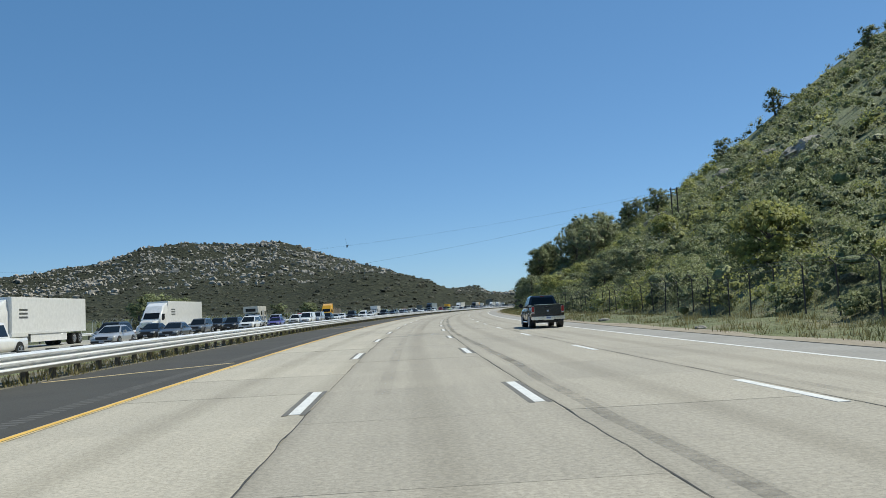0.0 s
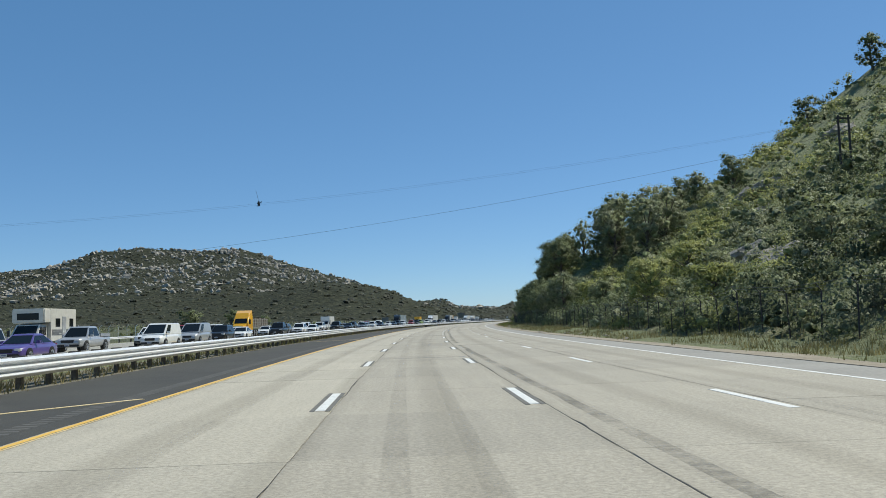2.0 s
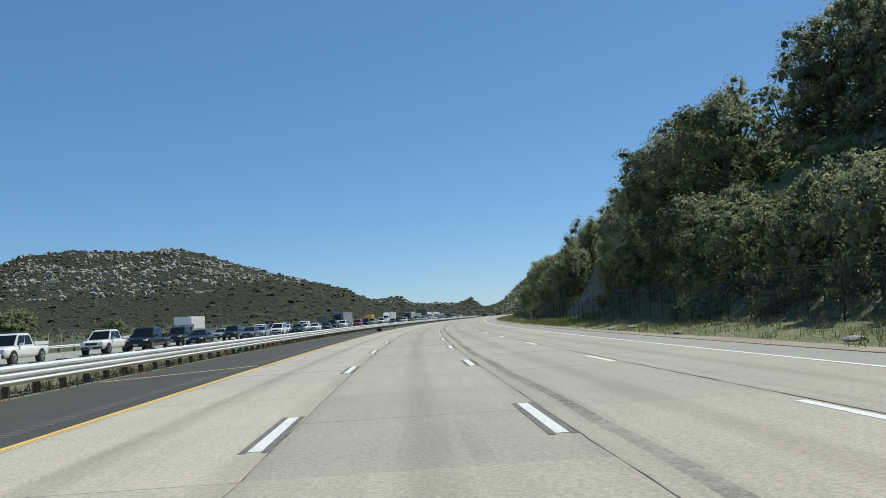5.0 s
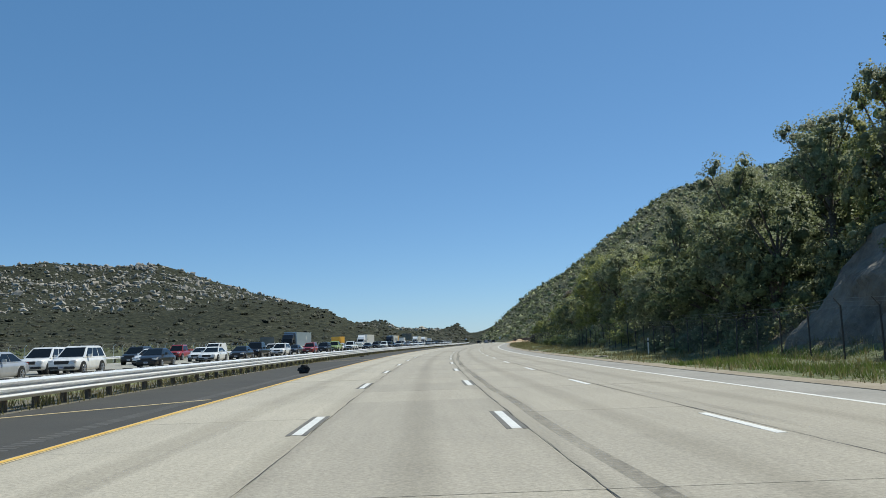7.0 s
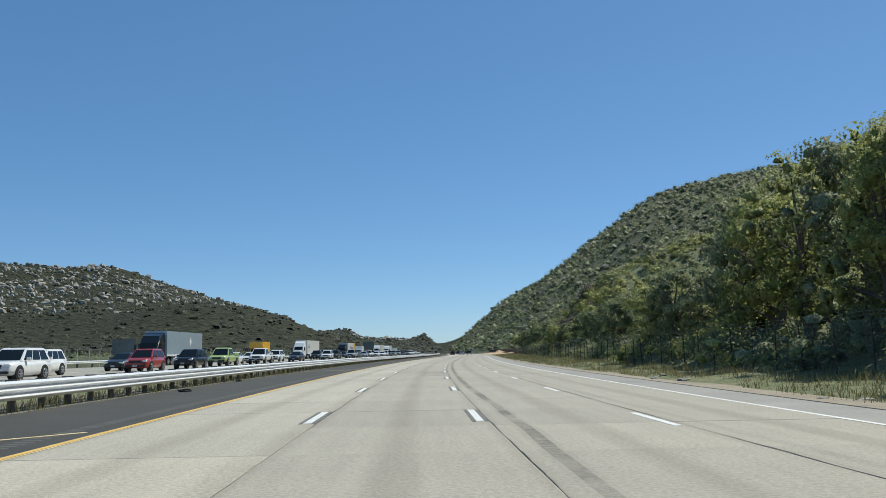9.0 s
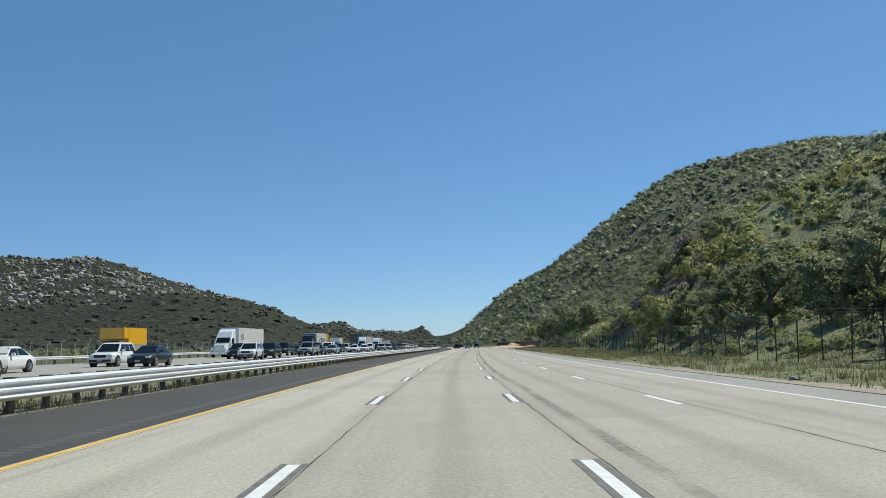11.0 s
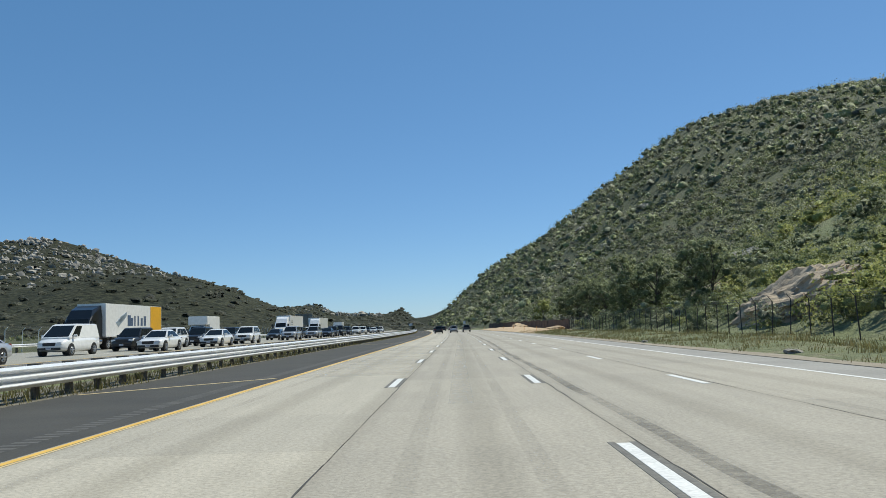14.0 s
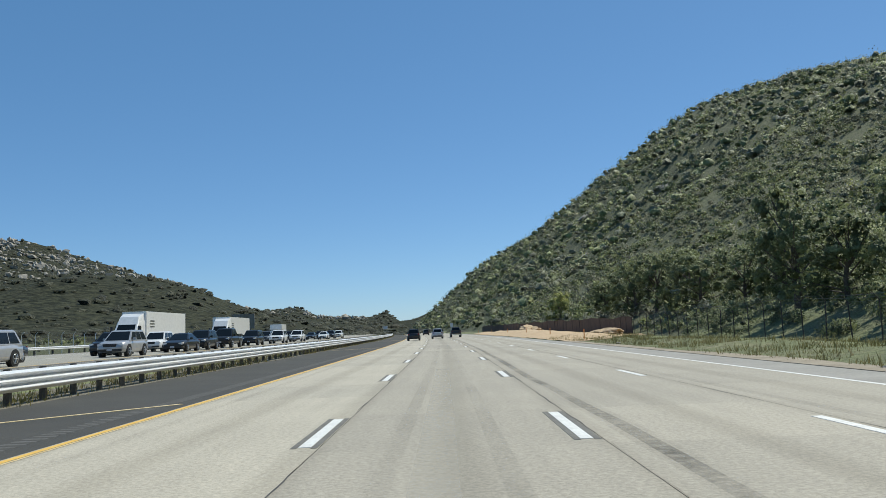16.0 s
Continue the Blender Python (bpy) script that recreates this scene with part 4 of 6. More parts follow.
for s in np.arange(322, 390, 5.2):
    tree(s, 20.5 + 3 * gen.uniform(), (gen.uniform(9.8, 11.4) if 340 < s < 378 else gen.uniform(5.6, 7.4)), gen.uniform(3.6, 4.8), LEAF_BRIGHT if gen.uniform() < 0.5 else LEAF_SHRUB, "tall roadside tree with sunlit top leaves", k, 8500, 0.105)
    k += 1
for s in np.arange(394, 476, 8):
    tree(s, 21 + 4 * gen.uniform(), gen.uniform(4.5, 6.5), gen.uniform(2.6, 3.6), LEAF_OAK if gen.uniform() < 0.7 else LEAF_BRIGHT, "low spreading oak behind the verge fence", k, 5000, 0.095)
    k += 1
for s in np.arange(585, 700, 9):
    tree(s, 25 + 5 * gen.uniform(), gen.uniform(6, 11), gen.uniform(3.0, 4.6), LEAF_OAK, "dark spreading oak at the foot of the hill", k, 4200, 0.115)
    k += 1
for s in np.concatenate([np.arange(96, 170, 8.0), np.arange(172, 242, 7.0)]):
    tree(s, 19.5 + 6 * gen.uniform(), gen.uniform(3.0, 5.0), gen.uniform(2.2, 3.2), LEAF_SHRUB if gen.uniform() < 0.6 else LEAF_BRIGHT, "grey-green oak scrub tree crowding the verge fence", k, 4200, 0.095)
    k += 1
for s in np.arange(198, 256, 4.4):
    tree(s, 18.8 + 1.6 * gen.uniform(), gen.uniform(4.8, 7.2), gen.uniform(2.6, 3.4), LEAF_OAK if gen.uniform() < 0.75 else LEAF_SHRUB, "dark shaded oak crowding the verge fence", k, 6500, 0.092)
    k += 1
for s in np.arange(214, 272, 6.5):
    tree(s, 36 + 26 * gen.uniform(), gen.uniform(5.5, 8.5), gen.uniform(3.0, 4.2), LEAF_OAK if gen.uniform() < 0.6 else LEAF_SHRUB, "rounded oak growing high on the slope", k, 2100, 0.15)
    k += 1
for s in np.arange(206, 247, 5.0):
    tree(s, 33.0 + 8 * gen.uniform(), gen.uniform(9.5, 12.0), gen.uniform(4.2, 5.4), LEAF_SHRUB if gen.uniform() < 0.55 else LEAF_OAK, "tall leafy oak rising above the roadside scrub", k, 6000, 0.105)
    k += 1
for s, lat, h, w in ((51, 22, 4.6, 3.0), (259.5, 18.7, 6.6, 2.0), (331, 23, 7.0, 3.2), (393, 24, 5.5, 3.0), (745, 28, 7.0, 3.6), (118, 33, 4.5, 2.6)):
    tree(s, lat, h, w, LEAF_BRIGHT, BRIGHT_LABEL, k, 3800, 0.14)
    k += 1
for s, lat, h, w in ((262, 98, 9, 4.2), (272, 60, 7, 3.4), (255, 80, 7, 3.5), (240, 118, 8, 4), (268, 40, 9, 4), (225, 135, 8, 4)):
    tree(s, lat, h, w, LEAF_OAK, "lone dark oak standing on the ridge line", k, 2300, 0.15)
    k += 1
for s, lat, h, w in ((150, -52, 7, 4.2), (160, -55, 7.5, 4.6), (168, -52, 6.5, 4), (178, -58, 7, 4.4), (285, -54, 6, 4), (294, -56, 6.5, 4), (258, -56, 5.5, 3.6), (350, -66, 5, 4)):
    tree(s, lat, h, w, LEAF_OAK, "dark tree in the low ground behind the far fence", k, 2200, 0.15)
    k += 1


# ---- rocks ----
def rock(s, lat, sx, sy, sz, up, turn, material, label, seed, name="rock_outcrop", tilt=0.0, detail=4):
    """A broken slab; tilt leans it onto a slope that rises to the right."""
    bm = bmesh.new()
    bmesh.ops.create_icosphere(bm, subdivisions=detail, radius=1)
    off = Vector((seed * 3.1, seed * 1.7, seed * 2.3))
    for v in bm.verts:
        p = v.co.copy()
        d = 0.34 * noise.noise(p * 1.3 + off) + 0.18 * noise.noise(p * 3.1 + off) + 0.08 * noise.noise(p * 7.5 + off)
        cell = noise.cell(p * 2.2 + off) * 0.10 - 0.16 * max(0.0, 0.22 - abs(noise.noise(p * 2.6 + off * 1.3))) / 0.22 + 0.035 * noise.noise(p * 16 + off)
        p = p * (1 + d + cell)
        v.co = Vector((p.x * sx, p.y * sy, p.z * sz))
    ob = part(name, bm, material)
    ob.matrix_world = road_pose(s, lat, float(near_height(s, lat)) + up, 0) @ pose(0, 0, 0, 0, -tilt, 0) @ pose(0, 0, 0, 0, 0, turn)
    return tagged(ob, label, "rock")


PALE, CUT = "pale weathered granite slab among the bushes", "steep shaded granite cut face beside the verge"


def cut_face(s0, s1, foot, lean, out, seed, label):
    """A steep blasted face: jointed ledges and bulges from the verge up to the lip of the slope."""
    ss, hh = np.arange(s0, s1 + 0.01, 0.4), np.linspace(0, 1, 30)
    S_, H_ = np.meshgrid(ss, hh, indexing='ij')
    e = np.clip(np.minimum(S_ - s0, s1 - S_) / 4.5, 0, 1)
    lip = near_height(S_, np.full_like(S_, foot + 5.6)) + 0.3
    z = -0.3 + (lip + 0.3) * H_ * (0.25 + 0.75 * np.sqrt(e))
    seam = S_ + 0.25 * z
    bulge = out * np.sqrt(e) * np.clip(np.sin(3.0 * np.clip(H_, 0, 1)) + 0.25, 0, 1)
    crag = 0.7 * fbm(seam / 5.0, z / 2.6, 3, seed) + 0.20 * np.floor(2.2 * fbm(seam / 3.2, z / 5.5, 2, seed + 4)) + 0.14 * fbm(seam / 0.9, z / 1.1, 3, seed + 8)
    crack = -0.30 * np.clip(1 - np.abs(fbm(seam / 4.2, z / 6.5, 2, seed + 12)) / 0.09, 0, 1)
    lat = foot + lean * H_ ** 1.25 - bulge - crag * np.clip(3 * e, 0.25, 1) - crack + 1.6 * (1 - e) + 1.8 * np.clip((H_ - 0.93) / 0.07, 0, 1)
    z = z - 1.2 * np.clip((H_ - 0.965) / 0.035, 0, 1)
    x, y = spot(S_, lat)
    v = np.stack([x, y, z + 0.18 * fbm(seam / 1.7, z / 1.3, 2, seed + 16)], -1).reshape(-1, 3)
    f = grid_faces(len(ss), len(hh))
    tagged(from_arrays("rock_outcrop", v, f[:, ::-1], SHADED_CUT, smooth=True), label, "rock")


cut_face(271.5, 295.0, 18.9, 4.3, 0.5, 301, CUT)
cut_face(254.0, 274.5, 18.7, 4.3, 0.9, 331, "rounded shaded granite slab beside the jointed cut face")
rock(553, 25.0, 3.4, 8.5, 1.5, 0.5, 6, TAN_ROCK, "tan weathered granite slab above the fence", 4, tilt=40, detail=5)
# the dark slabs below carry the cut's shade in their base colour
rock(513, 25.0, 3.4, 4.6, 1.2, 0.1, -10, ROCK_SHADED, CUT, 5, tilt=54, detail=5)
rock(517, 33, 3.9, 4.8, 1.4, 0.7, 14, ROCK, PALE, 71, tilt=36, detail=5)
rock(504, 24.0, 3.2, 4.4, 1.2, 0.1, 16, ROCK_SHADED, CUT, 6, tilt=54, detail=5)
rock(528, 40, 3.6, 4.6, 1.6, 0.2, 5, ROCK_SHADED, CUT, 7, tilt=44, detail=5)
rock(489, 25, 3.6, 4.8, 1.2, 0.1, 10, ROCK_SHADED, CUT, 8, tilt=58, detail=5)
rock(497, 28.5, 3.4, 4.0, 1.1, 0.1, -12, ROCK_SHADED, CUT, 72, tilt=56, detail=5)
rock(590, 30, 3.0, 3.6, 1.2, 0.2, 15, TAN_ROCK, "tan weathered granite slab above the fence", 9, tilt=28)
rock(610, 40, 3.0, 4.0, 1.3, 0.2, 35, ROCK, PALE, 10, tilt=26)
i = 11
for s, lat, q in ((144, 29, 3.0), (138, 27, 2.4), (131, 26, 2.6), (120, 25, 2.2), (123, 55, 4.6), (140, 50, 3.6), (113, 32, 2.4), (199, 50, 5.0), (176, 43, 3.4), (160, 62, 3.2), (215, 70, 4.2), (100, 75, 5.5), (90, 100, 7.5), (70, 60, 3.0),
                  (930, 112, 6.0), (905, 70, 3.2), (1015, 98, 6.0), (850, 90, 3.0), (980, 150, 4.0), (800, 60, 2.6)):
    rock(s, lat, q * 0.85, q * 0.7, q * 0.34, 0.06 * q, 37 * i, ROCK, "grey granite boulder showing through the scrub", i, "boulder", 24, 3)
    i += 1


# ---- vehicles: y forward, x to their right, origin on the road ----
def wheel_meshes(radius, width):
    bm = bmesh.new()
    add_tube(bm, (-width / 2, 0, 0), (width / 2, 0, 0), radius, n=20)
    bmesh.ops.bevel(bm, geom=[e for e in bm.edges if abs(e.verts[0].co.x - e.verts[1].co.x) < 1e-5], offset=0.03, segments=2, affect='EDGES')
    tyre = bpy.data.meshes.new("wheel")
    bm.to_mesh(tyre)
    bm.free()
    tyre.materials.append(TYRE)
    bm = bmesh.new()
    rings = []
    for x, q in ((-width / 2 + 0.01, 0.70), (-width / 2 - 0.014, 0.68), (-width / 2 - 0.014, 0.60), (-width / 2 + 0.01, 0.58)):
        rings.append([bm.verts.new((x, math.cos(6.2832 * i / 18) * radius * q, math.sin(6.2832 * i / 18) * radius * q)) for i in range(18)])
    for a, b in zip(rings, rings[1:]):
        for i in range(18):
            bm.faces.new((a[i], a[(i + 1) % 18], b[(i + 1) % 18], b[i]))
    bmesh.ops.recalc_face_normals(bm, faces=bm.faces[:])
    add_tube(bm, (-width / 2 - 0.03, 0, 0), (-width / 2, 0, 0), radius * 0.16, n=10)
    for i in range(6):
        a = 6.283 * i / 6
        add_tube(bm, (-width / 2 - 0.024, 0, 0), (-width / 2 - 0.018, math.cos(a) * radius * 0.6, math.sin(a) * radius * 0.6), 0.032 * radius / 0.34, n=5)
    rim = bpy.data.meshes.new("rim")
    bm.to_mesh(rim)
    bm.free()
    rim.materials.append(RIM)
    return tyre, rim


WHEELS = {}


def add_wheels(owner, radius, width, half, stations):
    if (radius, width) not in WHEELS:
        WHEELS[radius, width] = wheel_meshes(radius, width)
    tyre, rim = WHEELS[radius, width]
    for y in stations:
        for side in (-1, 1):
            w = new("wheel", tyre)
            w.parent, w.matrix_basis = owner, pose(side * (half - width / 2), y, radius, 0, 0, 0 if side < 0 else 180)
            r = new("rim", rim)
            r.parent = w


def loft(stations):
    """Rings of (y, low, high, half width), rounded towards the top, closed at both ends."""
    bm, rings = bmesh.new(), []
    for y, lo, hi, w in stations:
        d = hi - lo
        half = [(0.86 * w, lo), (0.985 * w, lo + 0.10 * d), (w, lo + 0.38 * d), (0.985 * w, lo + 0.66 * d), (0.945 * w, lo + 0.88 * d), (0.80 * w, lo + 0.985 * d), (0.4 * w, lo + 1.01 * d)]
        pts = half + [(-x, z) for x, z in reversed(half)]
        rings.append([bm.verts.new((x, y, z)) for x, z in pts])
    n = len(rings[0])
    for a, b in zip(rings, rings[1:]):
        for i in range(n):
            bm.faces.new((a[i], b[i], b[(i + 1) % n], a[(i + 1) % n]))
    bm.faces.new(rings[0])
    bm.faces.new(list(reversed(rings[-1])))
    bmesh.ops.recalc_face_normals(bm, faces=bm.faces[:])
    return bm


def patch(a, b, c, d, u0, u1, v0, v1, lift):
    """A pane on the quad a b c d (a-b low edge, d-c high edge), inset and raised."""
    a, b, c, d = map(Vector, (a, b, c, d))

    def at(u, v):
        return (a * (1 - u) + b * u) * (1 - v) + (d * (1 - u) + c * u) * v
    n = (b - a).cross(d - a).normalized() * lift
    bm = bmesh.new()
    low = [bm.verts.new(at(u, v) - n) for u, v in ((u0, v0), (u1, v0), (u1, v1), (u0, v1))]
    high = [bm.verts.new(at(u, v) + n) for u, v in ((u0, v0), (u1, v0), (u1, v1), (u0, v1))]
    bm.faces.new(high)
    for i in range(4):
        bm.faces.new((low[i], low[(i + 1) % 4], high[(i + 1) % 4], high[i]))
    return bm


def cabin(owner, paint, base, top, panes=2):
    """Greenhouse: base (y rear, y front, z, half width), top the same; windows as panes of their own."""
    y0, y1, z0, w0 = base
    Y0, Y1, z1, w1 = top
    crown = 0.04
    pts = [(sx * w0, y, z0 - 0.08) for sx in (-1, 1) for y in (y0, y1)] + [(sx * w0, y, z0) for sx in (-1, 1) for y in (y0, y1)]
    pts += [(sx * w1, y, z1 - 0.03) for sx in (-1, 1) for y in (Y0, Y1)] + [(sx * w1 * 0.86, y, z1 + crown * 0.6) for sx in (-1, 1) for y in (Y0 + 0.1, Y1 - 0.12)]
    pts += [(0, (Y0 + Y1) / 2, z1 + crown)]
    part("roof", hull(pts), paint, owner)
    zt = z1 - 0.03
    part("windshield", patch((w0, y1, z0), (-w0, y1, z0), (-w1, Y1, zt), (w1, Y1, zt), 0.05, 0.95, 0.06, 0.92, 0.012), GLASS, owner)
    part("rear_window", patch((-w0, y0, z0), (w0, y0, z0), (w1, Y0, zt), (-w1, Y0, zt), 0.08, 0.92, 0.12, 0.88, 0.012), GLASS, owner)
    for side in (-1, 1):
        for i in range(panes):
            u0, u1 = 0.05 + 0.9 * i / panes + 0.015, 0.05 + 0.9 * (i + 1) / panes - 0.015
            if panes == 1:   # a cargo van: glass in the front doors only
                u0, u1 = (0.06, 0.30) if side < 0 else (0.70, 0.94)
            q = ((-w0, y1, z0), (-w0, y0, z0), (-w1, Y0, zt), (-w1, Y1, zt)) if side < 0 else ((w0, y0, z0), (w0, y1, z0), (w1, Y1, zt), (w1, Y0, zt))
            part("side_window", patch(*q, u0, u1, 0.08, 0.88, 0.012), GLASS, owner)


FORMS = dict(
    sedan=dict(body=[(-2.40, .46, .74, .70), (-2.32, .32, .93, .83), (-1.7, .22, 1.0, .90), (-.5, .20, .97, .91), (.9, .20, .96, .91), (1.6, .22, .88, .89), (2.2, .27, .74, .81), (2.38, .38, .60, .66)],
               base=(-1.8, 1.05, .94, .82), top=(-.95, .15, 1.46, .58), wheel=(.335, .21), axles=(-1.38, 1.42), half=.92, lamp=.66, panes=2),
    suv=dict(body=[(-2.34, .45, .95, .76), (-2.28, .34, 1.08, .87), (-1.5, .27, 1.10, .94), (0, .25, 1.07, .95), (1.0, .25, 1.06, .95), (1.7, .27, 1.02, .93), (2.2, .33, .92, .85), (2.36, .45, .74, .70)],
             base=(-2.2, 1.15, 1.04, .87), top=(-1.85, .30, 1.72, .67), wheel=(.37, .24), axles=(-1.36, 1.42), half=.96, lamp=.80, panes=3),
    van=dict(body=[(-2.6, .42, 1.12, .80), (-2.52, .32, 1.2, .92), (-1.5, .27, 1.2, .97), (0, .25, 1.18, .98), (1.4, .25, 1.12, .98), (2.05, .3, 1.02, .92), (2.45, .38, .86, .78), (2.56, .46, .7, .64)],
             base=(-2.5, 1.75, 1.14, .91), top=(-2.40, .55, 1.98, .76), wheel=(.35, .22), axles=(-1.55, 1.6), half=.99, lamp=.78, panes=1),
    pickup=dict(body=[(-2.92, .52, 1.08, .90), (-2.84, .45, 1.16, .96), (-1.0, .40, 1.16, .98), (.5, .38, 1.16, .98), (1.4, .38, 1.15, .98), (2.2, .42, 1.10, .96), (2.75, .46, 1.02, .90), (2.9, .55, .84, .76)],
                base=(-.95, 1.55, 1.12, .90), top=(-.72, .72, 1.88, .70), wheel=(.40, .26), axles=(-1.82, 1.88), half=1.0, lamp=.88, panes=2))
WORDS = dict(sedan="sedan", suv="sport utility vehicle", van="van", pickup="pickup truck", semi="tractor unit", box="box truck", rv="motorhome")
CATEGORY = dict(sedan="car", suv="car", van="van", pickup="pickup truck", semi="truck", box="truck", rv="motorhome")
TONE = dict(dark="dark-coloured", mover="white", lime="lime-green", bluegrey="blue-grey")
QUEUE = "traffic on the opposite roadway"


def lamps(car, f, front, rear):
    w = f["body"][-2][3]
    for side in (-1, 1):
        part("headlight", boxed(side * w * .78 - .17, side * w * .78 + .17, front - .22, front + .02, f["lamp"] - .08, f["lamp"] + .08, 0.03), HEAD_LENS, car)
        part("tail_light", boxed(side * w * .84 - .10, side * w * .84 + .10, rear - .015, rear + .12, f["lamp"] - .05, f["lamp"] + .26, 0.02), TAIL_RED, car)


def make_car(kind, colour, m, label, group=QUEUE):
    f = FORMS[kind]
    car = thing(CATEGORY[kind].replace(" ", "_"), label, CATEGORY[kind], m, group)
    paint = PAINT[colour]
    part("body", loft(f["body"]), paint, car, smooth=True)
    cabin(car, paint, f["base"], f["top"], f["panes"])
    front, rear = f["body"][-1][0], f["body"][0][0]
    lamps(car, f, front - 0.06, rear + 0.03)
    hw = f["body"][-2][3]
    part("grille", boxed(-hw * .52, hw * .52, front - .14, front + .015, f["lamp"] - .16, f["lamp"] + .06, 0.02), BLACK_TRIM, car)
    part("front_bumper", boxed(-hw * .92, hw * .92, front - .3, front + .04, f["body"][-1][1] - .08, f["body"][-1][1] + .07, 0.03), BLACK_TRIM, car)
    part("rear_bumper", boxed(-hw * .95, hw * .95, rear - .05, rear + .25, f["body"][0][1] - .06, f["body"][0][1] + .10, 0.03), BLACK_TRIM if kind != "pickup" else CHROME, car)
    plate = part("number_plate", boxed(-.16, .16, front + .035, front + .05, f["body"][-1][1] - .04, f["body"][-1][1] + .09), PLATE_GREY, car)
    part("plate_bar", boxed(-.12, .12, front + .05, front + .054, f["body"][-1][1], f["body"][-1][1] + .05), BAR_GREY, plate)
    r, w = f["wheel"]
    for y in f["axles"]:
        for side in (-1, 1):
            part("wheel_arch", add_tube(bmesh.new(), (side * (f["half"] - .25), y, r + .02), (side * (f["half"] + .004), y, r + .02), r * 1.17, n=18), BLACK_TRIM, car)
    add_wheels(car, r, w, f["half"] + .02, f["axles"])
    for side in (-1, 1):
        x = side * (f["base"][3] + .13)
        part("mirror", boxed(x - .11, x + .11, f["base"][1] - .62, f["base"][1] - .46, f["base"][2] + .02, f["base"][2] + .19, 0.03), paint, car)
    if kind == "pickup":
        part("bed_liner", boxed(-.80, .80, -2.78, -1.08, 1.13, 1.185, 0.0), BLACK_TRIM, car)
        bm = bmesh.new()
        for x0, x1, y0, y1 in ((-.95, -.82, -2.86, -1.0), (.82, .95, -2.86, -1.0), (-.95, .95, -2.9, -2.80)):
            add_box(bm, x0, x1, y0, y1, 1.1, 1.34, 0.02)
        part("bed_wall", bm, paint, car)
    return car


def make_semi(colour, m, label):
    """Conventional tractor unit with sleeper and roof fairing."""
    car = thing("truck", label, "truck", m, QUEUE)
    paint = PAINT[colour]
    part("hood", hull([(sx * w, y, z) for sx in (-1, 1) for w, y, z in ((.80, 3.1, .75), (.78, 3.15, 1.25), (.72, 3.0, 1.62), (.95, 1.3, 1.9), (1.02, 1.3, .75))]), paint, car)
    part("cab", hull([(sx * w, y, z) for sx in (-1, 1) for w, y, z in ((1.15, 1.4, .7), (1.15, 1.4, 1.95), (1.02, .75, 2.75), (1.22, -1.3, .7), (1.22, -1.3, 3.0), (1.12, .4, 3.0))]), paint, car)
    part("roof_fairing", hull([(sx * w, y, z) for sx in (-1, 1) for w, y, z in ((1.05, .72, 2.78), (.95, .15, 3.5), (1.1, -1.3, 3.92), (1.2, -1.3, 2.9))]), paint, car)
    part("windshield", patch((1.02, 1.42, 1.97), (-1.02, 1.42, 1.97), (-.96, .78, 2.72), (.96, .78, 2.72), .04, .96, .05, .95, .02), GLASS, car)
    for side in (-1, 1):
        part("side_window", boxed(side * 1.2 - .03, side * 1.2 + .03, .1, .95, 1.95, 2.55, 0.02), GLASS, car)
        part("headlight", boxed(side * .78 - .17, side * .78 + .17, 2.92, 3.14, .95, 1.2, 0.04), HEAD_LENS, car)
        part("mirror", boxed(side * 1.42 - .12, side * 1.42 + .12, 1.3, 1.42, 1.8, 2.5, 0.03), BLACK_TRIM, car)
        bm = bmesh.new()
        add_tube(bm, (side * .98, -1.0, .72), (side * .98, .6, .72), .32, n=14)
        part("fuel_tank", bm, CHROME, car)
        bm = bmesh.new()
        add_tube(bm, (side * 1.05, -1.5, .8), (side * 1.05, -1.5, 3.6), .07, n=8)
        part("exhaust_stack", bm, CHROME, car)
        part("fender", hull([(side * 1.02 + dx, y, z) for dx in (-.24, .24) for y, z in ((1.55, .62), (1.75, 1.12), (2.1, 1.3), (2.6, 1.15), (2.9, .7))]), paint, car)
    part("grille", boxed(-.52, .52, 3.06, 3.18, .85, 1.55, 0.03), CHROME, car)
    part("bumper", boxed(-1.15, 1.15, 2.9, 3.22, .38, .72, 0.05), CHROME, car)
    part("chassis", boxed(-.45, .45, -4.1, 2.6, .6, .95), BLACK_TRIM, car)
    add_wheels(car, .5, .3, 1.2, (2.2,))
    add_wheels(car, .5, .58, 1.24, (-2.4, -3.7))
    return car


